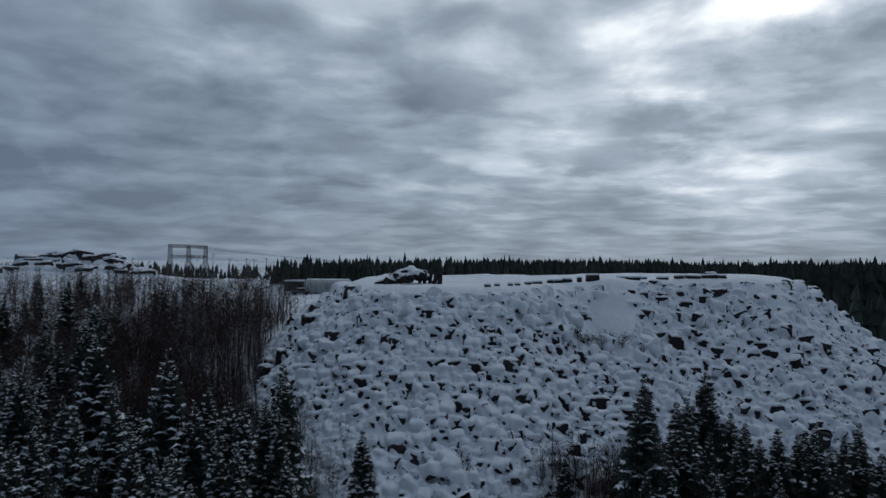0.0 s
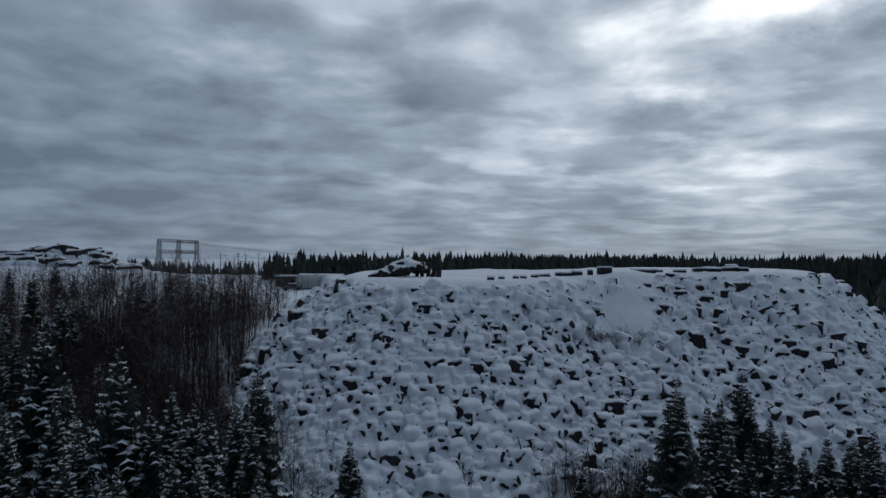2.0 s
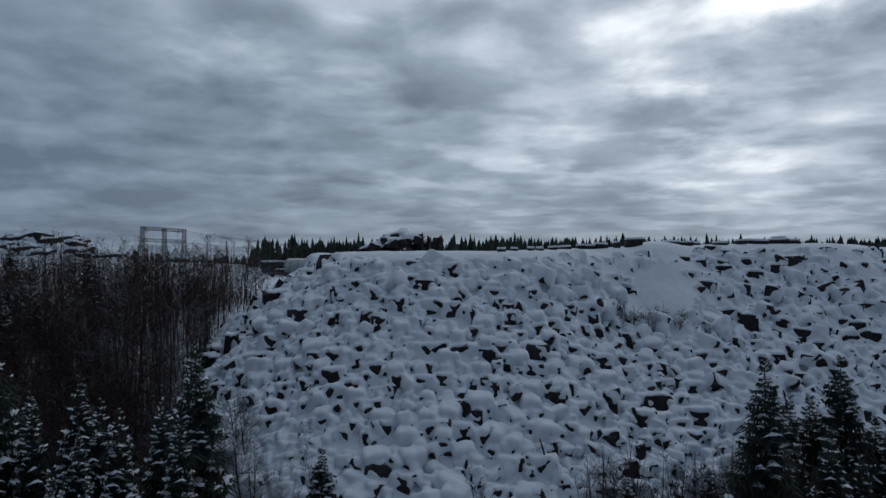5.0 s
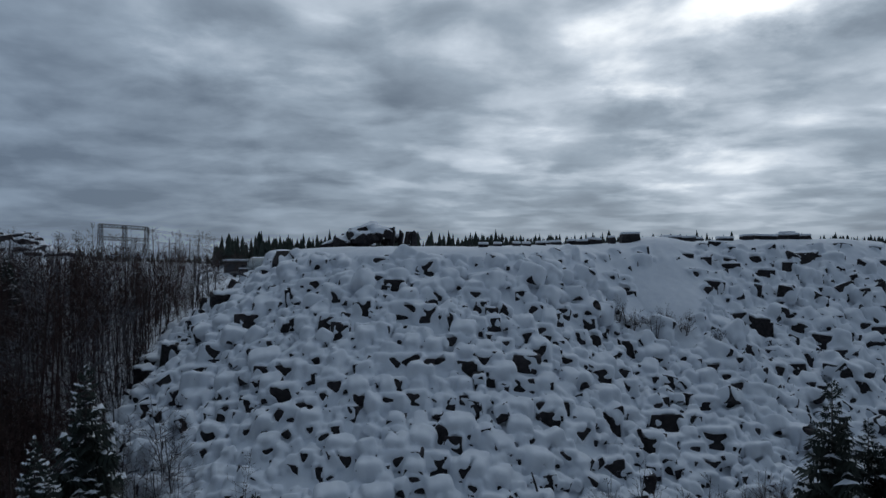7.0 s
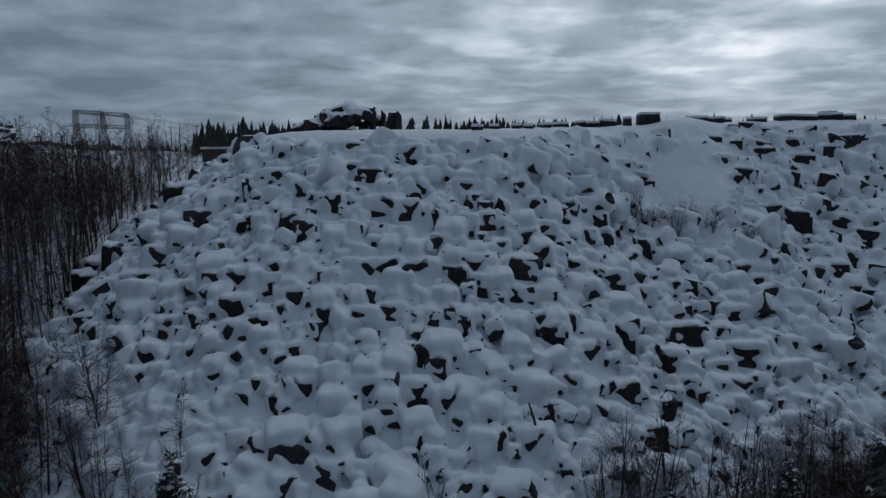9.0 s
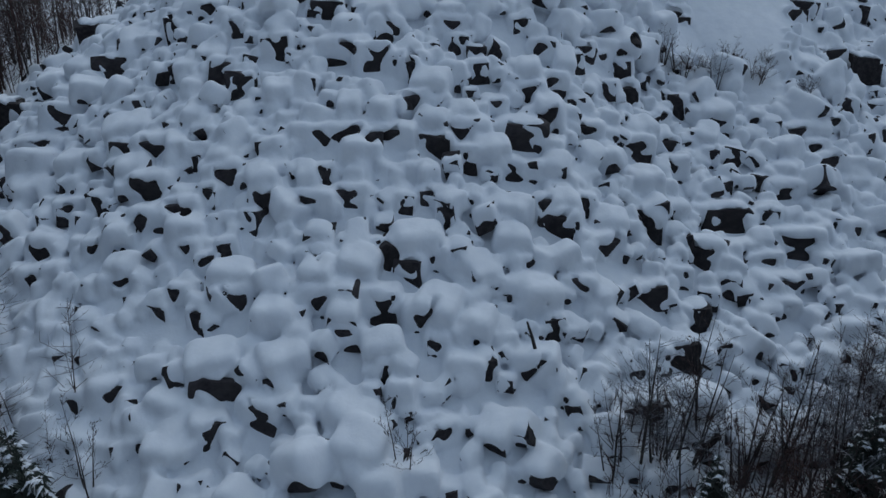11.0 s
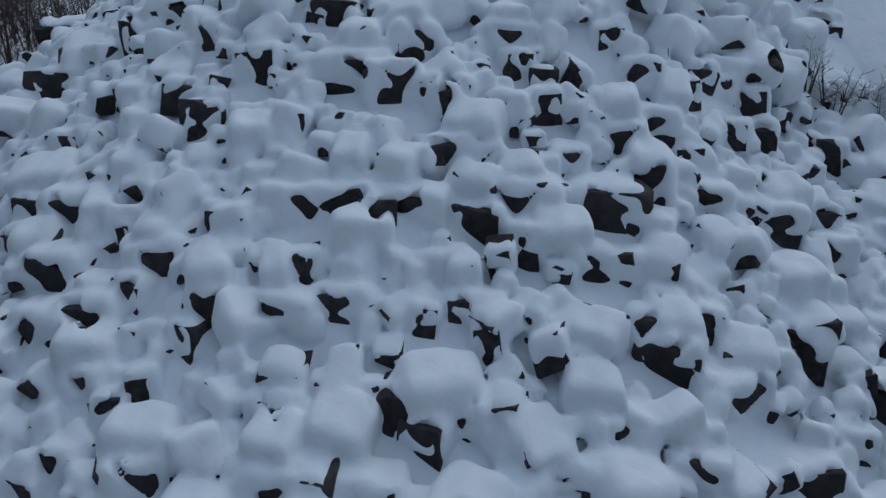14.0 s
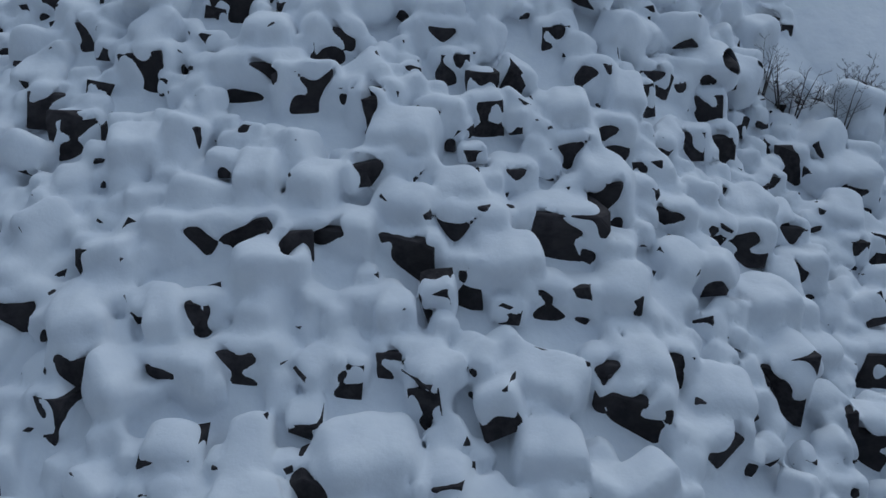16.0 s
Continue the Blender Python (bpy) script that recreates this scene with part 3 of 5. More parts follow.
cells = {}
tries = np.random.RandomState(9).uniform((-34, 84), (84, 156), (70000, 2))
try_d, try_z = crest_distance(tries[:, 0], tries[:, 1]), pile_height(tries[:, 0], tries[:, 1]) - SINK
try_ok = (try_d > 1.0) & (try_d < 36) & (try_z > ground_height(tries[:, 0], tries[:, 1]) - 0.2)
for (x, y), d, z, o in zip(tries[try_ok].tolist(), try_d[try_ok].tolist(), try_z[try_ok].tolist(), openness(*tries[try_ok].T).tolist()):
    s = 0.6 + 1.6 * rnd.random() ** 2.0
    if rnd.random() < o or (d < 4 and rnd.random() < 0.7) or (d < 9 and 2 < x < 34 and rnd.random() < 0.5):
        continue
    key = (int(x // 3), int(y // 3))
    if any((x - a) ** 2 + ((y - b) * 1.1) ** 2 < (0.45 * (s + r)) ** 2 for i in (-1, 0, 1) for j in (-1, 0, 1) for a, b, r in cells.get((key[0] + i, key[1] + j), ())):
        continue
    dx, dy = x - shown_faces[:, 0], y - shown_faces[:, 1]
    if np.any((np.abs(dx) < shown_faces[:, 2] * 0.5 + s * 0.45) & (dy > -0.9 - s * 0.6) & (dy < shown_faces[:, 2] * 0.8 + 0.3)):
        continue
    if np.any(np.hypot(x - mounds[:, 0], (y - mounds[:, 1] - 0.25 * mounds[:, 3]) * 1.1) < 0.4 * mounds[:, 2] + 0.36 * s):
        continue
    cells.setdefault(key, []).append((x, y, s))
    rise = s * rnd.uniform(0.0, 0.7) * (0.3 + 0.7 * min(1.0, d / 8))
    size = Matrix.Diagonal((s * rnd.uniform(0.7, 1.35), s * rnd.uniform(0.75, 1.3), s * rnd.uniform(0.65, 1.1), 1))
    m = pose(x, y, z + rise - s * 0.12, rnd.uniform(-12, 36), rnd.uniform(-32, 32), rnd.uniform(-180, 180)) @ size
    add_boulder(rnd.choice(TEMPLATES), m, s * 1.2, 0)

# the knoll of tipped slabs on the plateau's edge
for i in range(74):
    x, y = -8.9 + 2.5 * rnd.gauss(0, 1), 131 + rnd.gauss(0, 1.7)
    s = rnd.uniform(0.7, 1.35)
    lift = 2.7 * math.exp(-((x + 7.6) / 3.6) ** 2 - ((y - 131) / 3.0) ** 2)
    m = pose(x, y, float(pile_height(x, y)) - 0.3 + lift * rnd.uniform(0.7, 1.05), rnd.uniform(-14, 26), rnd.uniform(-22, 22), rnd.uniform(0, 360)) @ Matrix.Diagonal((s * 1.3, s, s * 0.7, 1))
    add_boulder(rnd.choice(TEMPLATES), m, s * 1.3, 2)
for i in range(5):
    x, y = -5.8 + i * 0.8 + rnd.uniform(-0.2, 0.2), 130.6 + rnd.uniform(-1.2, 1.2)
    m = pose(x, y, 26.2 - 0.1 * i, rnd.uniform(-12, 12), rnd.uniform(4, 30), rnd.uniform(-50, 50)) @ Matrix.Diagonal((rnd.uniform(0.35, 0.5), 0.8, rnd.uniform(1.7, 2.5), 1))
    add_boulder(rnd.choice(TEMPLATES), m, 1.6, 2)


def blur(a, sigma):
    n = max(1, int(3 * sigma + 0.5))
    k = np.exp(-0.5 * (np.arange(-n, n + 1) / sigma) ** 2)
    k /= k.sum()
    p = np.pad(a, n, mode="edge")
    a = sum(w * p[i:i + a.shape[0], :] for i, w in enumerate(k))
    return sum(w * a[:, i:i + a.shape[1] - 2 * n] for i, w in enumerate(k))


def spread(a, reach, step):
    """The highest neighbour within reach: snow bulges out over the rims."""
    n = max(1, int(reach / step + 0.6))
    p = np.pad(a, n, mode="edge")
    out = a.copy()
    for j in range(-n, n + 1):
        for i in range(-n, n + 1):
            if 0 < i * i + j * j <= (n + 0.3) ** 2:
                np.maximum(out, p[n + j:n + j + a.shape[0], n + i:n + i + a.shape[1]], out=out)
    return out


def lay_rocks(X, Y, base, rocks, step, deep=0.0):
    """The height of bare ground and rocks over a grid, and of the loose snow, thickest over the middle of each rock."""
    top = base.copy()
    snow = base + 0.45 * deep
    x0, y0 = X[0, 0], Y[0, 0]
    ny, nx = X.shape
    for (me, verts, tris), m, radius, shown in rocks:
        v = verts @ np.array(m.to_3x3()).T + np.array(m.translation)
        lo, hi = v.min(0), v.max(0)
        i0, i1 = max(0, int((lo[0] - x0) / step)), min(nx, int((hi[0] - x0) / step) + 2)
        j0, j1 = max(0, int((lo[1] - y0) / step)), min(ny, int((hi[1] - y0) / step) + 2)
        if i0 >= i1 or j0 >= j1:
            continue
        a, b, c = v[tris[:, 0]], v[tris[:, 1]], v[tris[:, 2]]
        n = np.cross(b - a, c - a)
        off = (n * a).sum(1)
        px, py = X[j0:j1, i0:i1, None], Y[j0:j1, i0:i1, None]
        rest = off - n[:, 0] * px - n[:, 1] * py
        nz = n[:, 2]
        up, down = nz > 1e-6, nz < -1e-6
        high = (rest[..., up] / nz[up]).min(-1)
        low = (rest[..., down] / nz[down]).max(-1)
        sub = top[j0:j1, i0:i1]
        np.maximum(sub, np.where(high > low, high, -1e9), out=sub)
        if deep:
            q = np.array(m.inverted())
            dx, dy, dz = px[..., 0], py[..., 0], high
            u = 2 * (q[0, 0] * dx + q[0, 1] * dy + q[0, 2] * dz + q[0, 3])
            v = 2 * (q[1, 0] * dx + q[1, 1] * dy + q[1, 2] * dz + q[1, 3])
            pillow = deep * min(1.0, radius / 1.3) * np.clip(1.3 - 0.5 * (u ** 6 + v ** 6) - 0.25 * (u * u + v * v), 0.45, 1.3)
            sub = snow[j0:j1, i0:i1]
            np.maximum(sub, np.where(high > low, high + pillow, -1e9), out=sub)
    return top, snow


def snow_patch(name, x0, x1, y0, y1, step, base_height, rocks, deep=0.22, under=None, floor_height=None):
    """The snow between the boulders: it fills the gaps and laps softly against their flanks."""
    rim = 10 * step     # a margin, so that neighbouring patches agree along their border
    xs, ys = np.arange(x0 - rim, x1 + rim + step / 2, step), np.arange(y0 - rim, y1 + rim + step / 2, step)
    X, Y = np.meshgrid(xs, ys)
    base = base_height(X, Y)
    soft = lambda metres: max(metres / step, 0.45)
    hidden = lay_rocks(X, Y, base, [r for r in rocks if not r[3]], step, deep)[1]
    bulged = spread(hidden, 0.1, step)
    S = np.maximum(blur(bulged, soft(0.12)), blur(bulged, soft(0.26)) - 0.02)
    # snow slides down against the backs of the bare boulders and leaves hollows before their faces
    bare = [r for r in rocks if r[3]]
    backs = lay_rocks(X, Y, base, [(t, Matrix.Translation((0, 0.42, 0.02)) @ m, r, k) for t, m, r, k in bare], step)[0]
    S = np.maximum(S, blur(backs, soft(0.16)))
    trails = lay_rocks(X, Y, base, [(t, Matrix.Translation((0, 0.8, -0.12)) @ m, r, k) for t, m, r, k in bare if r > 0.8], step)[0]
    S = np.maximum(S, blur(trails, soft(0.22)))
    skirts = lay_rocks(X, Y, base, rocks, step)[0]
    S = np.maximum(S, blur(skirts, soft(0.33)) + 0.03)
    fronts = lay_rocks(X, Y, base, [(t, Matrix.Translation((0, -0.3, 0)) @ m, r, k) for t, m, r, k in bare], step)[0]
    S = S - 0.46 * blur(np.clip((fronts - base) * 1.5, 0, 1) * (backs - base < 0.25), soft(0.14))
    S = blur(S, soft(0.07)) + 0.05 * value_noise(X, Y, 1.7, 11) + 0.025 * value_noise(X, Y, 0.6, 12)
    kept = ((X > x0 - step) & (X < x1) & (Y > y0 - step) & (Y < y1))[:-1, :-1]
    if floor_height is not None:
        kept &= (S > floor_height(X, Y) - 0.35)[:-1, :-1]
    Z = S
    if under:
        u0, u1, v0, v1 = under
        Z = Z - 0.4 * ramp(np.minimum(np.minimum(X - u0, u1 - X), np.minimum(Y - v0, v1 - Y)), 0.5, 1.3)
    quads = grid_faces(len(xs), len(ys))[kept.ravel()]
    verts = np.stack((X, Y, Z), -1).reshape(-1, 3)
    used = np.unique(quads)
    back = np.zeros(len(verts), int)
    back[used] = np.arange(len(used))
    ob = new(name, quads_mesh(name, verts[used], back[quads], SNOW))
    return ob


def snow_cushion(template, m, shown, segs, rings, rng, thick=0.25):
    """The pillow of snow on one boulder: it follows the block's shape, rounds its edges and stops in a bulging lip above the bare face."""
    (me, verts, tris) = template
    A = np.array(m.to_3x3())
    c = np.array(m.translation)
    v = verts @ A.T
    a, b, d = v[tris[:, 0]], v[tris[:, 1]], v[tris[:, 2]]
    n = np.cross(b - a, d - a)
    off = (n * a).sum(1)
    area = np.linalg.norm(n, axis=1)
    ok = (np.abs(off) > 1e-7) & (area > 1e-5)
    n, off = n[ok], off[ok]
    n = n / off[:, None]
    phi = np.arange(segs) * 2 * np.pi / segs
    facing = -np.pi / 2 + rng.uniform(-0.75, 0.75)
    away = np.abs((phi - facing + np.pi) % (2 * np.pi) - np.pi)
    wav = 0.14 * np.sin(phi * 2 + rng.uniform(0, 6)) + 0.08 * np.sin(phi * 5 + rng.uniform(0, 6)) + rng.uniform(-0.09, 0.09, segs)
    closed = 2.2
    if shown == 2:
        lip = np.full(segs, rng.uniform(0.75, 1.1)) + wav
    elif shown:
        wide = rng.uniform(0.4, 1.2)
        open_lip = rng.uniform(1.0, 1.5)
        t = np.clip((away - wide) / 0.55, 0, 1)
        lip = open_lip + (closed - open_lip) * t * t * (3 - 2 * t) + wav
    else:
        lip = np.full(segs, closed) + wav
    size = (np.abs(A).sum(1).mean()) / 2
    depth = thick * min(1.25, 0.55 + 0.5 * size) * rng.uniform(0.8, 1.2)
    ts = np.linspace(0, 1, rings + 1)[1:] ** 0.9
    th = ts[:, None] * lip[None, :]
    u = np.stack((np.sin(th) * np.cos(phi), np.sin(th) * np.sin(phi), np.cos(th)), -1).reshape(-1, 3)
    u = np.concatenate((np.array([[0.0, 0, 1]]), u))
    r = np.power(np.power(np.maximum(u @ n.T, 0), 18).sum(1), -1 / 18) * 1.03
    k = np.concatenate(([1.0], np.repeat(np.sqrt(np.clip(1 - ts ** 5, 0, 1)), segs)))
    w1, w2 = rng.uniform(-2.5, 2.5, (2, 3))
    r = r * (1 + 0.05 * np.sin(u @ w1 * 2 + rng.uniform(0, 6)) + 0.03 * np.sin(u @ w2 * 4 + rng.uniform(0, 6)))
    r = r + depth * (0.6 + 0.4 * np.clip(u[:, 2], 0, 1)) * k
    r[-segs:] -= 0.09
    p = u * r[:, None] + c
    p[1:1 + segs * (rings - 1), 2] += rng.uniform(-0.012, 0.012, segs * (rings - 1))
    i = np.arange(segs)
    nx = (i + 1) % segs
    faces = [np.stack((np.zeros(segs, int), 1 + i, 1 + nx), 1)]
    for q in range(rings - 1):
        o, w = 1 + q * segs, 1 + (q + 1) * segs
        faces += [np.stack((o + i, w + i, w + nx), 1), np.stack((o + i, w + nx, o + nx), 1)]
    return p, np.concatenate(faces)


def heap_base(x, y):
    lumps = 0.2 * value_noise(x, y, 2.4, 7) + 0.3 * value_noise(x, y, 6.0, 8)
    d = crest_distance(x, y)
    drift = 0.35 * openness(x, y) * (0.6 + 0.4 * value_noise(x, y, 4.3, 9)) + 0.3 * (1 - ramp(d, -1, 3))
    return pile_height(x, y) - SINK + lumps * ramp(d, -2, 4) + drift


def tris_mesh(name, verts, tris, mat, smooth=False):
    me = bpy.data.meshes.new(name)
    me.vertices.add(len(verts))
    me.vertices.foreach_set("co", np.asarray(verts, np.float32).ravel())
    me.loops.add(tris.size)
    me.loops.foreach_set("vertex_index", tris.astype(np.int32).ravel())
    me.polygons.add(len(tris))
    me.polygons.foreach_set("loop_start", np.arange(0, tris.size, 3, dtype=np.int32))
    me.polygons.foreach_set("use_smooth", np.full(len(tris), smooth))
    me.materials.append(mat)
    me.update(calc_edges=True)
    return me


def soft_min(a, b, k):
    h = np.clip(0.5 + 0.5 * (b - a) / k, 0, 1)
    return b + (a - b) * h - k * h * (1 - h)


def surface_net(F):
    """The zero surface of a field over a lattice (y, x, z), negative inside: points in lattice steps, and quads."""
    S = F < 0
    n = S[:-1].astype(np.int8) + S[1:]
    n = n[:, :-1] + n[:, 1:]
    n = n[:, :, :-1] + n[:, :, 1:]
    J, I, K = np.nonzero((n > 0) & (n < 8))
    idx = np.full(n.shape, -1, np.int32)
    idx[J, I, K] = np.arange(len(J))
    corner = [(j, i, k) for j in (0, 1) for i in (0, 1) for k in (0, 1)]
    value = {c: F[J + c[0], I + c[1], K + c[2]] for c in corner}
    total, count = np.zeros((len(J), 3)), np.zeros(len(J))
    for c in corner:
        for axis in range(3):
            if c[axis]:
                continue
            e = tuple(1 if q == axis else c[q] for q in range(3))
            a, b = value[c], value[e]
            cut = (a < 0) != (b < 0)
            t = np.where(cut, a / np.where(cut, a - b, 1), 0)
            for q in range(3):
                total[:, q] += cut * (t if q == axis else c[q])
            count += cut
    points = np.stack((J, I, K), 1) + total / count[:, None]
    quads = []
    for axis, b, c in ((1, 0, 2), (0, 2, 1), (2, 1, 0)):
        lo, hi = [slice(None)] * 3, [slice(None)] * 3
        lo[axis], hi[axis] = slice(None, -1), slice(1, None)
        inside, beyond = S[tuple(lo)], S[tuple(hi)]
        at = np.array(np.nonzero(inside != beyond))
        flip = ~inside[tuple(at)]
        ok = (at[b] > 0) & (at[c] > 0) & (at[b] < n.shape[b]) & (at[c] < n.shape[c])
        at, flip = at[:, ok], flip[ok]
        ring = []
        for sb, sc in ((1, 1), (0, 1), (0, 0), (1, 0)):
            w = at.copy()
            w[b] -= sb
            w[c] -= sc
            ring.append(idx[tuple(w)])
        q = np.stack(ring, 1)
        q[flip] = q[flip][:, ::-1]
        quads.append(q)
    return points, np.concatenate(quads)


def loose_bits(n, quads):
    """For each of n points the smallest number in the piece of mesh that it hangs together with."""
    root = np.arange(n)
    while True:
        before = root.copy()
        np.minimum.at(root, quads.ravel(), np.repeat(root[quads].min(1), 4))
        root = root[root]
        if (root == before).all():
            return root


def soften(F):
    """One light pass that rounds the rims."""
    for axis in range(3):
        p = np.pad(F, [(1, 1) if q == axis else (0, 0) for q in range(3)], mode="edge")
        lo, hi = [slice(None)] * 3, [slice(None)] * 3
        lo[axis], hi[axis] = slice(None, -2), slice(2, None)
        F = 0.74 * F + 0.13 * (p[tuple(lo)] + p[tuple(hi)])
    return F


def calm(x, y):
    """Where the snow lies deep and hides the rocks: the foot on the west side, and the chute."""
    return np.minimum(1.0, (1 - ramp(x, -13, -2)) * (1 - ramp(y, 94, 103)) + openness(x, y))


def snow_body(x0, x1, y0, y1, step, low, high):
    """Snow over the heap as one soft body: it joins the pillows on the boulders, sags between them and stays open before the bare faces.
    Returns points, normals, quads and, for each point, the boulder that it lies on."""
    xs, ys, zs = np.arange(x0, x1 + step / 2, step), np.arange(y0, y1 + step / 2, step), np.arange(low, high, step)
    X, Y = np.meshgrid(xs, ys)
    ref = pile_height(X, Y).astype(np.float32)
    floor = heap_base(X, Y) - 0.25 * ramp(crest_distance(X, Y), 1, 8) + 0.65 * calm(X, Y) + 0.05 * value_noise(X, Y, 1.7, 11) + 0.025 * value_noise(X, Y, 0.6, 12)
    F = ((zs[None, None, :] - (floor - ref)[:, :, None]) * 0.8).astype(np.float32)
    whose = np.full(F.shape, -1, np.int16)

    def window(cx, cy, cz, reach):
        i0, i1 = np.clip([int((cx - reach - x0) / step), int((cx + reach - x0) / step) + 2], 0, len(xs))
        j0, j1 = np.clip([int((cy - reach - y0) / step), int((cy + reach - y0) / step) + 2], 0, len(ys))
        if i0 >= i1 or j0 >= j1:
            return None
        sub = ref[j0:j1, i0:i1]
        k0, k1 = np.clip([int((cz - reach - sub.max() - low) / step), int((cz + reach - sub.min() - low) / step) + 2], 0, len(zs))
        if k0 >= k1:
            return None
        box3 = (slice(j0, j1), slice(i0, i1), slice(k0, k1))
        return box3, (X[j0:j1, i0:i1, None] - cx).astype(np.float32), (Y[j0:j1, i0:i1, None] - cy).astype(np.float32), (zs[None, None, k0:k1] + sub[:, :, None] - cz).astype(np.float32)

    r = np.random.RandomState(77)
    for number, (template, m, radius, shown) in enumerate(boulders):
        thick = r.uniform(0.17, 0.3) * min(1.2, 0.55 + 0.35 * radius)
        wob = r.uniform(0, 6, 3)
        squarish = number % 5 < 2
        A = np.array(m.to_3x3())
        size = np.linalg.norm(A, axis=0)
        A = A / size
        R = [[float(v) for v in row] for row in A]
        c = np.array(m.translation)
        if shown == 2:
            half = size / 2 * 0.98 + np.array((0.07, 0.07, 0))
            half[2] = 0.2
            c = c + A[:, 2] * (size[2] / 2 + 0.06)
        else:
            half = size / 2 * (1.03 if shown else 1.0) + thick * np.array((0.75, 0.55 if shown else 0.75, 0.8))
            c = c + np.array((0, 0.06, 0.35 * thick))
        got = window(*c, float(half.max()) * 1.25 + 0.35)
        if not got:
            continue
        where, dx, dy, dz = got
        peeks = shown == 1 or (not shown and r.random_sample() < 0.6 - 0.5 * float(calm(c[0], c[1])))
        floor_dy = dy
        if peeks:
            # the wind has scoured the snow away below the lip on the downhill side, deepest in the middle
            span = float(half[0]) * (r.uniform(0.45, 0.75) if shown else r.uniform(0.25, 0.6))
            mid = r.uniform(-0.35, 0.35) * float(half[0])
            dy = dy - r.uniform(0.5, 1.0) * np.maximum(float(half[2]) * r.uniform(-0.35, 0.35) - dz, 0) * np.exp(-((dx - mid) / span) ** 2)
        total = 0
        for q in range(3):
            k = 1 / float(half[q])
            g = dx * (R[0][q] * k) + dy * (R[1][q] * k) + dz * (R[2][q] * k)
            g = g * g
            total = total + (g * g * g if squarish else g * g)
        d = ((np.sqrt(np.cbrt(total)) if squarish else np.sqrt(np.sqrt(total))) - 1) * float(half.min())
        dy = floor_dy
        if not shown and not peeks and number % 5 < 3:
            # a skirt that has slid off the lower side
            k = 1 / (float(half.mean()) * 0.8)
            gx, gy, gz = dx * (k * 1.15), (dy + 0.6 * float(half[1])) * (k * 0.78), (dz + 0.6 * float(half[2])) * k
            d = soft_min(d, (np.sqrt(gx * gx + gy * gy + gz * gz) - 1) * (1 / k), 0.25)
        d = d + 0.04 * np.sin(dx * 3.1 + wob[0]) * np.sin(dy * 2.7 + wob[1]) + 0.02 * np.sin(dx * 6.3 + wob[2])
        old = F[where]
        whose[where] = np.where(d < old, number, whose[where])
        F[where] = soft_min(old, d, 0.1 if shown == 2 else 0.12)
    for x, y, z, yaw, a, b, lean, slant, vee, off, sag, wave in hollows:
        got = window(x, y, z, max(a, b) + 0.75)
        if not got:
            continue
        where, dx, dy, dz = got
        ca, sa = math.cos(yaw), math.sin(yaw)
        u, out = dx * ca + dy * sa, dx * sa - dy * ca
        d = np.maximum(np.abs(u + lean * dz) - a, np.maximum(dz - b * (1 + 0.7 * min(sag, 0)) + slant * u + sag * b / a ** 2 * (u - off) ** 2, -dz - b + vee * np.abs(u - off)))
        d = d + 0.05 * np.sin(5.3 * u + wave) * np.sin(4.7 * dz + 2 * wave)
        d = np.maximum(d + 0.22 * np.maximum(out, 0), np.maximum(out - 1.0, -out - 0.25))
        F[where] = -soft_min(-F[where], d, 0.06)
    F = soften(F)
    points, quads = surface_net(F)
    cell = np.minimum(np.round(points).astype(int), np.array(F.shape) - 1)
    whose = whose[cell[:, 0], cell[:, 1], cell[:, 2]]
    x, y = x0 + points[:, 1] * step, y0 + points[:, 0] * step
    P = np.stack((x, y, low + points[:, 2] * step + pile_height(x, y)), 1)
    quads = quads[(P[:, 2] > ground_height(x, y) - 0.6)[quads].all(1)]
    root = loose_bits(len(P), quads)
    quads = quads[(np.bincount(root, minlength=len(P))[root] > 900)[quads[:, 0]]]
    a, b, c, d = (P[quads[:, q]] for q in range(4))
    fn = np.cross(c - a, d - b)
    N = np.stack([np.bincount(quads.ravel(), np.repeat(fn[:, q], 4), len(P)) for q in range(3)], 1)
    N /= np.maximum(np.linalg.norm(N, axis=1), 1e-9)[:, None]
    return P, N, quads, whose


def snow_piece(name, P, N, quads):
    used_points = np.unique(quads)
    back = np.zeros(len(P), int)
    back[used_points] = np.arange(len(used_points))
    me = quads_mesh(name, P[used_points], back[quads], SNOW)
    normals = N[used_points]
    if len(me.vertices) == len(normals):
        me.normals_split_custom_set_from_vertices(normals)
    return me


# the nearest boulders are things of their own, the rest one field
near = [i for i, b in enumerate(boulders) if -24 < b[1].translation.x < 36 and b[1].translation.y < 126]
single = sorted(near, key=lambda i: (boulders[i][3] == 0 and boulders[i][2] < 1.2, -boulders[i][2]))[:300]
single_things = {}
for i in single:
    template, m, radius, shown = boulders[i]
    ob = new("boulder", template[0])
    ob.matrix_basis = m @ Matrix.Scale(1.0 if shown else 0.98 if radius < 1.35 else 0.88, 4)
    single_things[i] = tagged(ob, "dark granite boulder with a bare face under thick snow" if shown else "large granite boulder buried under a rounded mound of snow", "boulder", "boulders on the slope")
vs, fs, base = [], [], 0
for i, b in enumerate(boulders):
    if i in single_things:
        continue
    (me, verts, tris), m = b[0], b[1]
    vs.append(verts @ np.array(m.to_3x3()).T * (0.98, 1, 1)[b[3]] + np.array(m.translation))
    fs.append(tris + base)
    base += len(verts)
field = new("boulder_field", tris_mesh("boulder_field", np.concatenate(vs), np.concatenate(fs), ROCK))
tagged(field, "countless dark granite boulders heaped under snow", "boulders", kind="stuff")

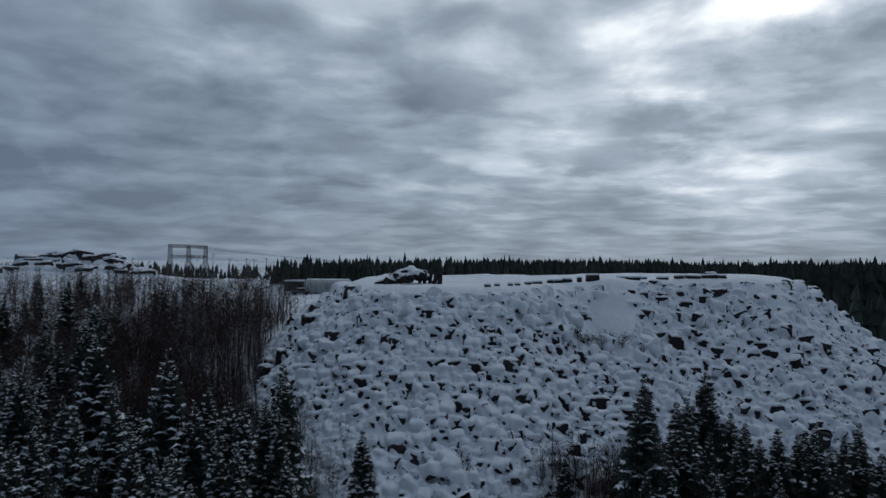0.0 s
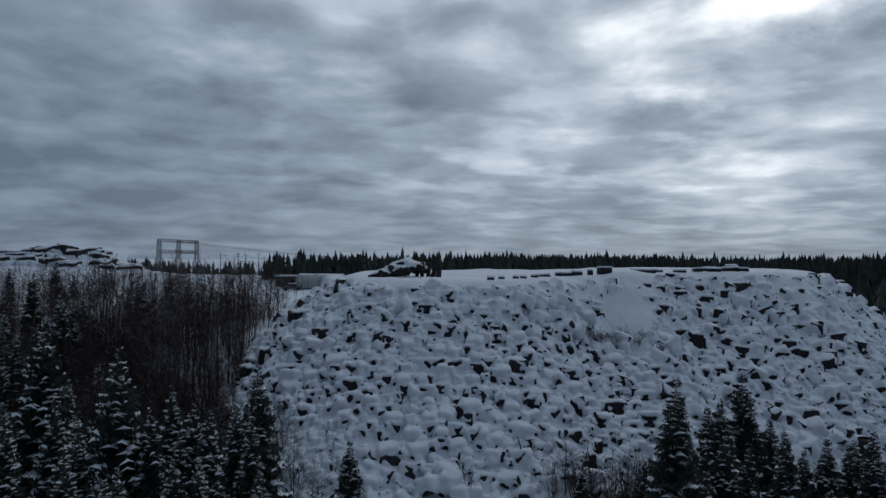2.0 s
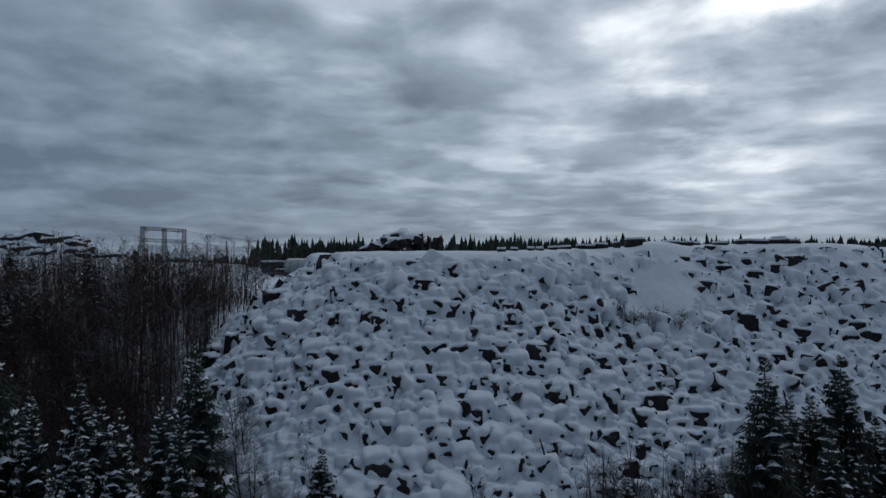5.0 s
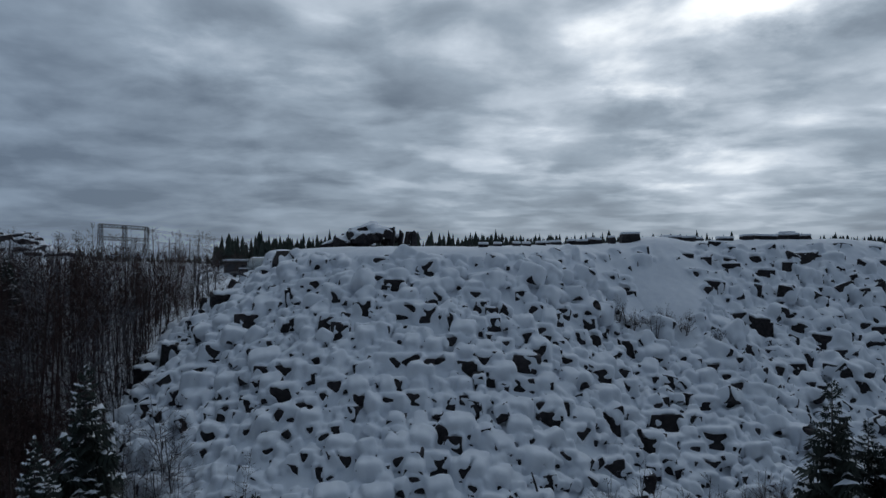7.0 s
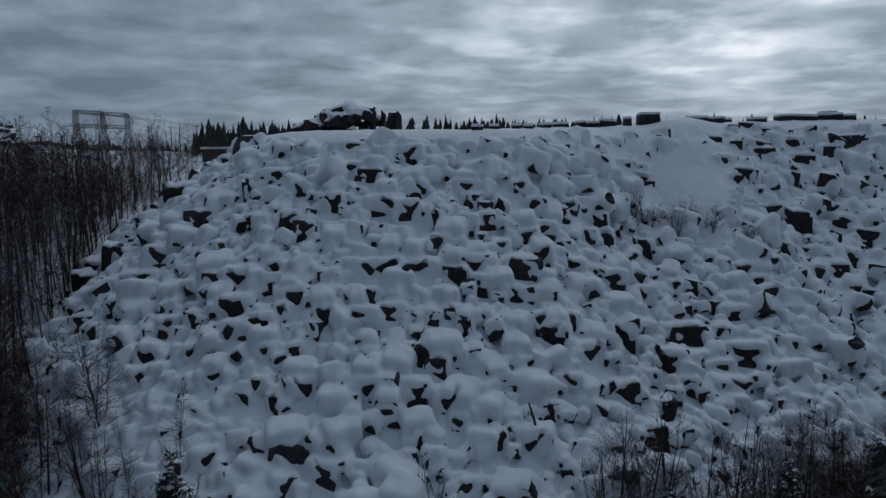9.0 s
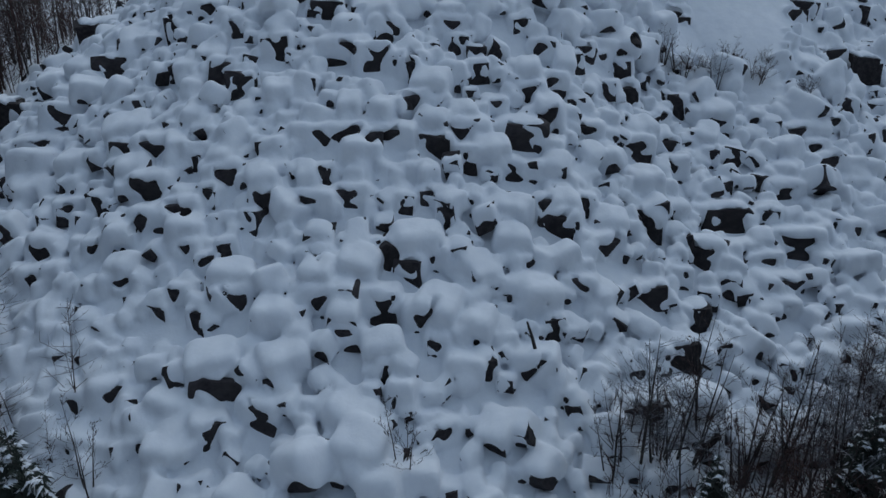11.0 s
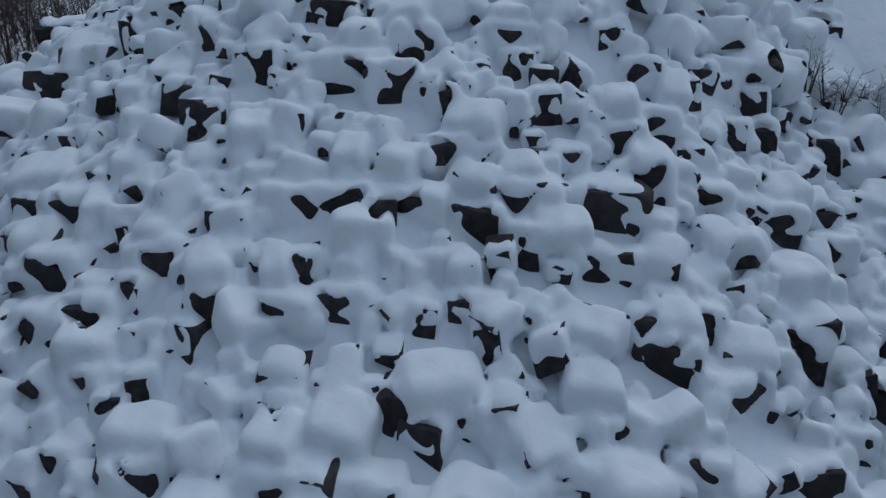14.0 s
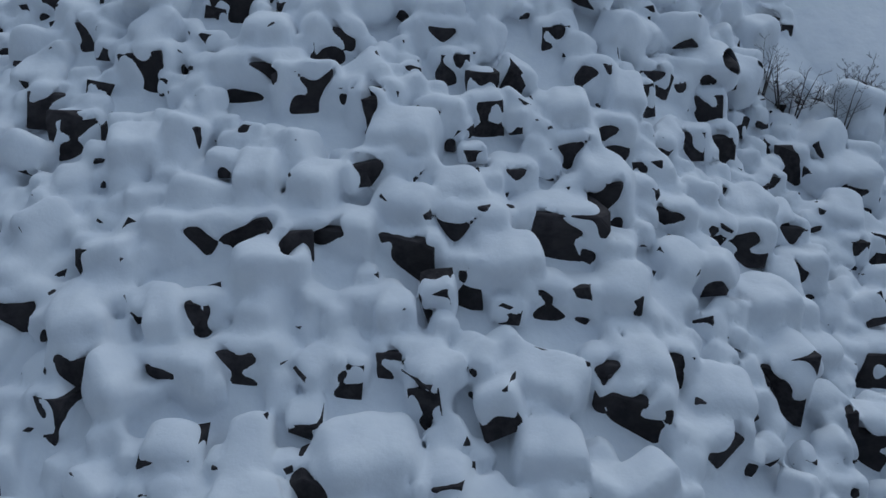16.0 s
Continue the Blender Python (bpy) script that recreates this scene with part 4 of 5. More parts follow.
NEAR = (-34, 34, 84, 124)
BLANKET = "thick rounded blanket of fresh snow draped over granite boulders"
for x0, x1, y0, y1, step, low, high, under in ((*NEAR, 0.12, -1.8, 2.3, None), (32.6, 88, 88, 152, 0.22, -1.8, 2.3, NEAR), (-34, 34, 122.6, 142, 0.2, -1.8, 5.6, NEAR)):
    P, N, quads, whose = snow_body(x0, x1, y0, y1, step, low, high)
    if under:
        u0, u1, v0, v1 = under
        P[:, 2] -= 0.4 * ramp(np.minimum(np.minimum(P[:, 0] - u0, u1 - P[:, 0]), np.minimum(P[:, 1] - v0, v1 - P[:, 1])), 0.5, 1.3)
    if x0 > 0:
        P[:, 2] -= 0.4 * ramp(np.minimum(34 - P[:, 0], P[:, 1] - 122), 0.5, 1.3) * (P[:, 1] < 142)
    owner = whose[quads]
    owner = np.where((owner == owner[:, :1]).all(1), owner[:, 0], -1)
    free = np.ones(len(quads), bool)
    order = np.argsort(owner, kind="stable")
    edges = np.searchsorted(owner[order], np.arange(len(boulders) + 1))
    for i, ob in single_things.items():
        mine = order[edges[i]:edges[i + 1]]
        if len(mine) < 60 or under:
            continue
        _, local = np.unique(quads[mine], return_inverse=True)
        local = local.reshape(-1, 4)
        root = loose_bits(local.max() + 1, local)[local[:, 0]]
        mine = mine[root == np.bincount(root).argmax()]
        free[mine] = False
        A, q = np.array(ob.matrix_basis.to_3x3()), np.array(ob.matrix_basis.inverted())
        own = N @ A
        own /= np.maximum(np.linalg.norm(own, axis=1), 1e-9)[:, None]
        part_mesh("snow_cap", snow_piece("snow_cap", P @ q[:3, :3].T + q[:3, 3], own, quads[mine]), ob, "rounded cap of snow")
    tagged(new("snow_blanket", snow_piece("snow_blanket", P, N, quads[free])), BLANKET, "snow", kind="structure")
for x0, x1, y0, y1, step, under in ((-34, 32.8, 140, 188, 0.5, (-34, 33, 122, 142)), (32, 100, 150, 188, 0.4, (32, 88, 88, 152))):
    tagged(snow_patch("snow_blanket", x0, x1, y0, y1, step, heap_base, boulders, under=under, floor_height=ground_height), BLANKET, "snow", kind="structure")

# the dark rubble under the snow
cx, cy = np.arange(-36, 102, 2.0), np.arange(82, 190, 2.0)
CX, CY = np.meshgrid(cx, cy)
core = new("rubble_slope", quads_mesh("rubble_slope", np.stack((CX, CY, heap_base(CX, CY) - 0.9), -1).reshape(-1, 3), grid_faces(len(cx), len(cy)), ROCK))
tagged(core, "dark broken granite rubble under the snow", "rubble", kind="structure")
CUSHIONS = np.random.RandomState(31)

# ---- trees ----
def spruce(seed, h, snowy):
    """A narrow spruce: trunk, drooping fronds in whorls, and snow lying on them."""
    r = random.Random(seed)
    tree = new("spruce")
    bm = bmesh.new()
    bmesh.ops.create_cone(bm, cap_ends=True, segments=7, radius1=0.012 * h + 0.03, radius2=0.015, depth=h, matrix=Matrix.Translation((0, 0, h / 2)))
    part("trunk", bm, BARK, tree, smooth=True)
    V, T, SV, ST = [], [], [], []
    wide = h * r.uniform(0.195, 0.23)
    z = h * 0.07
    while z < h * 0.985:
        q = z / h
        reach = wide * (1 - q) ** 0.78 * (0.55 + 0.45 * min(1, q / 0.16)) + 0.08
        n = 5 if q < 0.85 else 4
        turn = r.uniform(0, 6.28)
        for k in range(n):
            a = turn + 6.283 * k / n + r.uniform(-0.4, 0.4)
            L = reach * r.uniform(0.62, 1.18)
            out, side = Vector((math.cos(a), math.sin(a), 0)), Vector((-math.sin(a), math.cos(a), 0))
            slope = -0.62 * (1 - q) - 0.12 + (0.7 if q > 0.93 else 0)
            z0 = z + r.uniform(-0.12, 0.12)
            pts = [out * (L * s) + Vector((0, 0, z0 + slope * L * s + 0.28 * L * s * s)) for s in (0.05, 0.3, 0.52, 0.72, 0.88, 1.0)]
            for i in range(5):
                w = L * (0.22, 0.5, 0.52, 0.42, 0.24)[i] * r.uniform(0.75, 1.3) + 0.05
                hang = Vector((0, 0, -w * r.uniform(0.35, 0.9)))
                for sgn in (-1, 1):
                    b = len(V)
                    V += [pts[i], pts[i + 1], pts[i] * 0.45 + pts[i + 1] * 0.55 + side * (sgn * w) + hang + out * (w * 0.45)]
                    T.append((b, b + 1, b + 2))
                b = len(V)
                V += [pts[i], pts[i + 1], (pts[i] + pts[i + 1]) / 2 + Vector((0, 0, -w * r.uniform(0.6, 1.2))) + side * r.uniform(-0.1, 0.1)]
                T.append((b, b + 1, b + 2))
            if r.random() < snowy:
                for i in range(r.choice((1, 2, 2, 3)), 5):
                    if r.random() < 0.15:
                        continue
                    w = L * (0.12, 0.28, 0.34, 0.3, 0.2)[i] * r.uniform(0.5, 1.2) + 0.05
                    b = len(SV)
                    p, e = pts[i], pts[i + 1] + (pts[i + 1] - pts[i]) * 0.25
                    thick = Vector((0, 0, 0.04 + 0.22 * w))
                    mid = (p + e) / 2 + out * (r.uniform(-0.1, 0.4) * w) + side * (r.uniform(-0.35, 0.35) * w)
                    SV += [p, mid + side * (w * r.uniform(0.6, 1.1)) + Vector((0, 0, r.uniform(-0.5, 0.0) * w)), e, mid - side * (w * r.uniform(0.6, 1.1)) + Vector((0, 0, r.uniform(-0.5, 0.0) * w)), mid + thick]
                    ST += [(b, b + 1, b + 4), (b + 1, b + 2, b + 4), (b + 2, b + 3, b + 4), (b + 3, b, b + 4)]
        z += h * 0.0145 + 0.045
    part_mesh("crown", tris_mesh("crown", np.array(V), np.array(T), NEEDLES), tree)
    if ST:
        part_mesh("snow_load", tris_mesh("snow_load", np.array(SV), np.array(ST), FLAKES, True), tree, "snow lying on the fronds")["kind"] = "stuff"
    return tree


def limb(V, T, points, radii, sides=3):
    """A bent, tapered limb through the points."""
    rings = []
    for i, (p, rad) in enumerate(zip(points, radii)):
        d = (points[min(i + 1, len(points) - 1)] - points[max(i - 1, 0)]).normalized()
        u = d.orthogonal().normalized()
        w = d.cross(u)
        rings.append(len(V))
        V += [p + (u * math.cos(6.283 * k / sides) + w * math.sin(6.283 * k / sides)) * rad for k in range(sides)]
    for a, b in zip(rings, rings[1:]):
        for k in range(sides):
            n = (k + 1) % sides
            T += [(a + k, a + n, b + n), (a + k, b + n, b + k)]


def bare_tree(seed, h, stems, spread, twig_mat, name="bare_tree", dense=6):
    """A leafless tree: one or several stems, limbs and fine twigs."""
    r = random.Random(seed)
    tree = new(name)
    V, T, TV, TT = [], [], [], []
    for s in range(stems):
        a = r.uniform(0, 6.28)
        lean = r.uniform(0.02, 0.1 if dense > 4 else 0.16) if stems == 1 else r.uniform(0.08, 0.32)
        hh = h * (1 if s == 0 else r.uniform(0.6, 0.95))
        foot = Vector((math.cos(a), math.sin(a), 0)) * (0.15 if stems > 1 else 0)
        pts = [foot]
        for i in range(7):
            pts.append(pts[-1] + Vector((math.cos(a) * lean + r.uniform(-0.05, 0.05), math.sin(a) * lean + r.uniform(-0.05, 0.05), 1)) * (hh / 7))
        rad = 0.0075 * hh + 0.02 if dense > 4 else 0.0045 * hh + 0.012
        limb(V, T, pts, [rad * (1 - 0.13 * i) for i in range(8)], 5 if dense > 4 else 3)
        for k in range(int((10 + 1.1 * hh if dense > 4 else 14 + 2.2 * hh) * (1 if stems == 1 else 0.6))):
            q = r.uniform(0.28 if dense > 4 else 0.12, 0.99)
            i = min(6, int(q * 7))
            start = pts[i].lerp(pts[i + 1], q * 7 - i)
            b = r.uniform(0, 6.28)
            L = hh * spread * (1.12 - q) * r.uniform(0.5, 1.2) + 0.25
            d = Vector((math.cos(b), math.sin(b), r.uniform(0.15 if dense > 4 else -0.05, 0.95 if dense > 4 else 0.8))).normalized()
            lp = [start]
            for _ in range(3 if dense > 4 else 1):
                d = (d + Vector((r.uniform(-0.25, 0.25), r.uniform(-0.25, 0.25), r.uniform(-0.05, 0.25)))).normalized()
                lp.append(lp[-1] + d * L / (3 if dense > 4 else 1))
            r0 = max(0.009, rad * (1 - q) * 0.5)
            limb(TV, TT, lp, (r0, r0 * 0.75, r0 * 0.5, 0.004) if dense > 4 else (r0 + 0.007, 0.008))
            for _ in range(dense):
                j = r.choice((0, 1, 1, 2, 2) if dense > 4 else (0,))
                st = lp[j].lerp(lp[j + 1], r.random())
                e = (d + Vector((r.uniform(-0.9, 0.9), r.uniform(-0.9, 0.9), r.uniform(-0.3, 0.7)))).normalized() * L * r.uniform(0.2, 0.5)
                n = len(TV)
                TV += [st, st + Vector((0.03, 0.012, 0.012)), st + e]
                TT.append((n, n + 1, n + 2))
                for _ in range(3 if dense > 4 else 1):
                    g = st + e * r.uniform(0.2, 0.9)
                    f = (e.normalized() + Vector((r.uniform(-0.9, 0.9), r.uniform(-0.9, 0.9), r.uniform(-0.3, 0.7)))) * e.length * 0.35
                    n = len(TV)
                    TV += [g, g + Vector((0.024, 0.01, 0)), g + f]
                    TT.append((n, n + 1, n + 2))
    part_mesh("trunk", tris_mesh("trunk", np.array(V), np.array(T), BARK, True), tree)
    tagged(part_mesh("branchwork", tris_mesh("branchwork", np.array(TV), np.array(TT), twig_mat), tree), kind="stuff")
    return tree


LX, LY = np.arange(-210, 345), np.arange(30, 440)
LGX, LGY = np.meshgrid(LX, LY)
LAND = np.maximum(pile_height(LGX, LGY) - SINK - 0.1, ground_height(LGX, LGY))


def land(x, y):
    """The height of the snow's underside at a place in the plan."""
    if not (-209 < x < 342 and 31 < y < 437):
        return float(ground_height(x, y))
    i, j = int(math.floor(x)) + 210, int(math.floor(y)) - 30
    u, v = x - math.floor(x), y - math.floor(y)
    a, b = LAND[j, i:i + 2], LAND[j + 1, i:i + 2]
    return float((a[0] * (1 - u) + a[1] * u) * (1 - v) + (b[0] * (1 - u) + b[1] * u) * v)


def plant(kinds, x, y, h, used, label, category, group, turn=None, scale_to=None):
    """Sets a tree of about this height on the land; the first of a kind is moved, later ones are copies."""
    best = min(kinds, key=lambda k: abs(k[1] - h) + rnd.random() * 2.5)
    s = h / best[1]
    m = pose(x, y, land(x, y) - 0.15, 0, 0, rnd.uniform(0, 360))
    if best[0].name in used:
        ob = copy_thing(best[0], m)
    else:
        ob = best[0]
        used.add(ob.name)
    ob.matrix_basis = m @ Matrix.Diagonal((s, s, s, 1))
    return tagged(ob, label, category, group)


used = set()
dark_spruces = [(spruce(20 + i, h, s), h) for i, (h, s) in enumerate(((17.0, 0.3), (14.0, 0.34), (11.0, 0.38), (7.0, 0.4)))]
snowy_spruces = [(spruce(30 + i, h, s), h) for i, (h, s) in enumerate(((17.0, 0.6), (15.0, 0.75), (12.0, 0.7), (9.0, 0.65), (5.0, 0.7)))]
spruces = dark_spruces + snowy_spruces
for i in range(32):
    plant(spruces, rnd.uniform(-135, -58), rnd.uniform(92, 185), rnd.uniform(4, 10), used, "dark spruce on the snowy hillside", "spruce", "spruces on the hillside")
# x, y and the height of the tip above the datum
DARK_SPRUCES = [(20.5, 75.5, 17.8), (29.6, 83.6, 16.9), (27.3, 86.9, 12.8), (27.7, 84.5, 13.9), (36.6, 89.8, 9.7), (25.0, 76, 12.5), (33, 85, 12), (28, 78, 11), (31, 78, 10), (23.5, 82, 9), (32.4, 80, 11.3), (35.9, 84, 9.2), (36.1, 79.8, 11.4), (24, 78.5, 11.0), (22, 72, 10.5), (26.5, 79, 12.5), (33.5, 87, 10.5), (31.5, 89, 10), (39.3, 82, 10.3),
                (39.4, 78, 12.7), (42.1, 86, 9.8), (41.9, 80, 9.3), (45.3, 80, 10.3), (45.1, 76, 9.8), (19.2, 70, 9.4), (13.6, 84, 7.2), (26.8, 72, 8.4)]
SNOWY_SPRUCES = [(-27.3, 70, 20.7), (-39.6, 80, 22.0), (-18.2, 78.9, 18.1), (-24.6, 70, 15.6), (-22.6, 74, 15.2), (-19.3, 76, 14.8), (-9.7, 81.7, 10.2), (-34.4, 66, 15.7),
                 (-32.7, 70, 16.3), (-34.5, 60, 15.8), (-48.6, 80, 17.5), (-26.3, 60, 14.9), (-22.5, 60, 13.6), (-19.1, 66, 12.6), (-33.8, 56, 14.9),
                 (-20.4, 72, 15.0), (-17.2, 73.5, 14.2), (-26, 78, 16.0), (-30, 76, 15.0), (-15.5, 70, 10.5), (-21, 66, 12.5), (-26, 64, 12.0)]
for x, y, tip in DARK_SPRUCES:
    plant(dark_spruces, x, y, tip - land(x, y), used, "dark green spruce lightly dusted with snow", "spruce", "spruces at the heap's foot")
for x, y, tip in SNOWY_SPRUCES:
    plant(snowy_spruces, x, y, tip - land(x, y), used, "tall spruce with snow on its drooping fronds", "spruce", "spruces in the valley")
for i in range(48):
    x, y = rnd.uniform(-58, -16), rnd.uniform(42, 92)
    if x > -32 and y > 78:
        continue
    plant(snowy_spruces, x, y, rnd.uniform(8, 14), used, "tall spruce with snow on its drooping fronds", "spruce", "spruces in the valley")
for i in range(26):
    plant(dark_spruces, rnd.uniform(20, 40), rnd.uniform(72, 90), rnd.uniform(4, 8), used, "dark green spruce lightly dusted with snow", "spruce", "spruces at the heap's foot")
for i in range(16):
    plant(dark_spruces, rnd.uniform(46, 85), rnd.uniform(74, 96), rnd.uniform(6, 12), used, "dark green spruce lightly dusted with snow", "spruce", "spruces at the heap's foot")

for i in range(56):
    plant(spruces, rnd.uniform(-100, -46), rnd.uniform(78, 126), rnd.uniform(7, 13), used, "tall spruce standing in the leafless wood", "spruce", "spruces in the valley")

bares = [(bare_tree(50 + i, h, st, sp, mt), h) for i, (h, st, sp, mt) in enumerate(((12.0, 1, 0.3, TWIG), (11.0, 1, 0.36, TWIG), (10.0, 2, 0.32, TWIG), (9.0, 1, 0.36, FROSTED), (8.0, 3, 0.32, TWIG), (7.0, 1, 0.42, FROSTED), (6.0, 3, 0.36, TWIG)))]
shrubs = [(bare_tree(80 + i, h, 6, 0.4, mt, "shrub"), h) for i, (h, mt) in enumerate(((2.2, TWIG), (1.6, TWIG), (2.6, FROSTED)))]
THICKET = "slender leafless tree with fine brown twigs"
# leafless trees at the foot of the heap: x, y, height
for x, y, h in [(12.8, 90, 8.5), (13.6, 90.5, 7.5), (14.5, 90.5, 9), (15.4, 91, 8), (16.6, 92.3, 8), (18.2, 91, 7.5), (19.5, 91, 8.5), (20.5, 90.5, 7.5), (21.5, 92, 7), (23, 91, 7.5), (24.5, 92, 8.5),
                (26, 91, 8), (11.5, 89.5, 6), (2.2, 88, 4.6), (-11.5, 88, 5), (-17, 89, 7), (-18.5, 91, 8), (-19.5, 95, 7), (-20, 88, 8), (-21.5, 92, 8.5), (-23, 94, 9), (-24.5, 90, 9), (-25.5, 97, 8),
                (-27, 101, 9), (-28.5, 105, 8), (-26, 93, 8.5), (-29, 98, 9), (-30, 109, 8), (-31, 113, 8.5), (28, 93, 6.5), (30, 94, 7)]:
    plant(bares, x, y, h, used, "leafless birch standing at the snowy foot of the heap", "tree", "leafless trees at the foot")
for i in range(30):
    plant(bares, rnd.uniform(12, 31), rnd.uniform(85, 92.5), rnd.uniform(4.5, 8), used, "leafless birch standing at the snowy foot of the heap", "tree", "leafless trees at the foot")
n = 0
while n < 26:
    x, y = rnd.uniform(-37, -21), rnd.uniform(84, 120)
    if abs(pile_height(x, y) - ground_height(x, y) + 0.4) < 1.5:
        plant(bares, x, y, rnd.uniform(4.5, 8), used, "leafless birch standing at the snowy foot of the heap", "tree", "leafless trees at the foot")
        n += 1
n = 0
while n < 140:
    x, y = -24 - 36 * rnd.random() ** 1.3, rnd.uniform(84, 152)
    if x > -33 + (y - 100) * 0.05 and y > 90 and pile_height(x, y) > ground_height(x, y) - 0.4:
        continue
    plant(bares, x, y, rnd.uniform(7, 12), used, THICKET, "tree", "leafless thicket on the hillside")
    n += 1
for i in range(36):
    plant(bares, rnd.uniform(-140, -56), rnd.uniform(95, 170), rnd.uniform(5, 10), used, THICKET, "tree", "leafless trees on the bench")
for i in range(12):
    plant(bares, rnd.uniform(-82, -52), rnd.uniform(128, 150), rnd.uniform(11, 12.5), used, THICKET, "tree", "leafless trees on the bench")
for i in range(16):
    plant(bares, rnd.uniform(-112, -62), rnd.uniform(150, 205), rnd.uniform(9, 12), used, THICKET, "tree", "leafless trees on the bench")
for i in range(30):
    plant(bares, rnd.uniform(-190, -40), rnd.uniform(150, 225), rnd.uniform(5, 9), used, THICKET, "tree", "leafless trees on the bench")
for x, y, h in [(22.5, 117.5, 1.6), (23.8, 117.8, 2.0), (24.8, 118.2, 1.5), (26.3, 118.5, 1.6), (28.6, 119, 1.3), (20.5, 118, 2.2), (21.6, 117, 2.6), (24.2, 117, 2.7), (25.6, 119, 2.3), (27.5, 117.5, 2.0), (30.5, 116, 1.8), (-24, 87, 1.8), (-16, 84, 1.5)]:
    plant(shrubs, x, y, h + 0.8, used, "low leafless shrub poking out of the snow", "shrub", "shrubs on the slope")


def undergrowth(name, spots, label):
    """Saplings and brush too fine to tell apart."""
    vs, ts = [], []
    r = random.Random(77)
    for x, y, h in spots:
        root = Vector((x, y, land(x, y) - 0.1))
        lean = Vector((r.uniform(-0.12, 0.12), r.uniform(-0.12, 0.12), 1))
        limb(vs, ts, [root, root + lean * h], (0.009 + 0.002 * h, 0.005))
        for k in range(11):
            q = r.uniform(0.12, 0.97)
            a = r.uniform(0, 6.28)
            p = root + lean * h * q
            e = Vector((math.cos(a), math.sin(a), r.uniform(0.2, 1.1))) * (h * 0.2 * r.uniform(0.5, 1.3))
            b = len(vs)
            vs += [p, p + Vector((0.05, 0.02, 0)), p + e]
            ts.append((b, b + 1, b + 2))
            for _ in range(2):
                c = p + e * r.uniform(0.3, 0.9)
                f = e * 0.5 + Vector((r.uniform(-0.3, 0.3), r.uniform(-0.3, 0.3), r.uniform(-0.1, 0.3))) * h * 0.1
                b = len(vs)
                vs += [c, c + Vector((0.035, 0.015, 0)), c + f]
                ts.append((b, b + 1, b + 2))
    ob = new(name, tris_mesh(name, np.array(vs), np.array(ts), TWIG))
    return tagged(ob, label, "undergrowth", kind="stuff")


def woodland(name, kinds, spots, mat, label):
    """The rest of the leafless wood, too dense to tell its trees apart."""
    vs, ts, base = [], [], 0
    for x, y, h in spots:
        ob, tall = rnd.choice(kinds)
        m = np.array((pose(x, y, land(x, y) - 0.15, 0, 0, rnd.uniform(0, 360)) @ Matrix.Scale(h / tall, 4)))
        for child in ob.children:
            me = child.data
            co = np.empty(len(me.vertices) * 3, np.float32)
            me.vertices.foreach_get("co", co)
            idx = np.empty(len(me.loops), np.int32)
            me.loops.foreach_get("vertex_index", idx)
            vs.append(co.reshape(-1, 3) @ m[:3, :3].T + m[:3, 3])
            ts.append(idx.reshape(-1, 3) + base)
            base += len(me.vertices)
    ob = new(name, tris_mesh(name, np.concatenate(vs), np.concatenate(ts), mat))
    return tagged(ob, label, "wood", kind="stuff")


saplings = [(bare_tree(60 + i, h, st, sp, TWIG, "sapling", 3), h) for i, (h, st, sp) in enumerate(((11.0, 1, 0.32), (9.5, 1, 0.36), (8.0, 2, 0.34), (6.0, 3, 0.36)))]
plain, frosted = [], []
while len(plain) + len(frosted) < 230:
    x, y = -25 - 36 * rnd.random() ** 1.2, rnd.triangular(86, 158, 98)
    if not (x > -33 and pile_height(x, y) > ground_height(x, y) - 0.4):
        (plain if rnd.random() < 0.65 else frosted).append((x, y, rnd.uniform(9, 13) if 104 < y < 138 and x < -36 else rnd.uniform(6, 10)))
for i in range(120):
    (plain if rnd.random() < 0.75 else frosted).append((rnd.uniform(-125, -50), rnd.uniform(88, 160), rnd.uniform(5, 9)))
for i in range(50):
    (plain if rnd.random() < 0.75 else frosted).append((rnd.uniform(-95, -40), rnd.uniform(140, 200), rnd.uniform(5, 8.5)))
for i in range(30):
    plain.append((rnd.uniform(30, 60), rnd.uniform(82, 93), rnd.uniform(4, 7)))
for i in range(110):
    x, y = rnd.uniform(-52, -27), rnd.uniform(82, 114)
    if not (x > -33 and pile_height(x, y) > ground_height(x, y) - 0.4):
        plain.append((x, y, rnd.uniform(6, 10)))
for i in range(170):
    x, y = rnd.uniform(-64, -21), rnd.uniform(62, 100)
    if not (x > -31 and y > 84):
        plain.append((x, y, rnd.uniform(5, 8.5)))
for i in range(90):
    plain.append((rnd.uniform(25, 46), rnd.uniform(87, 96), rnd.uniform(3, 5.5)))
for i in range(150):
    (plain if rnd.random() < 0.85 else frosted).append((rnd.uniform(-84, -46), rnd.uniform(92, 150), rnd.uniform(7, 11)))
for i in range(170):
    (plain if rnd.random() < 0.8 else frosted).append((rnd.uniform(-128, -68), rnd.uniform(105, 195), rnd.uniform(5.5, 9)))
k = 0
while k < 90:
    x, y = rnd.uniform(-46, -27), rnd.uniform(92, 128)
    if pile_height(x, y) < ground_height(x, y) + 0.3:
        plain.append((x, y, rnd.uniform(5, 8.5)))
        k += 1
for i in range(110):
    plain.append((rnd.uniform(-62, -28), rnd.uniform(64, 92), rnd.uniform(6, 10)))
for i in range(90):
    plain.append((rnd.uniform(-105, -36), rnd.uniform(148, 212), rnd.uniform(7, 10)))
for i in range(170):
    plain.append((rnd.uniform(-105, -46), rnd.uniform(78, 128), rnd.uniform(6, 10)))
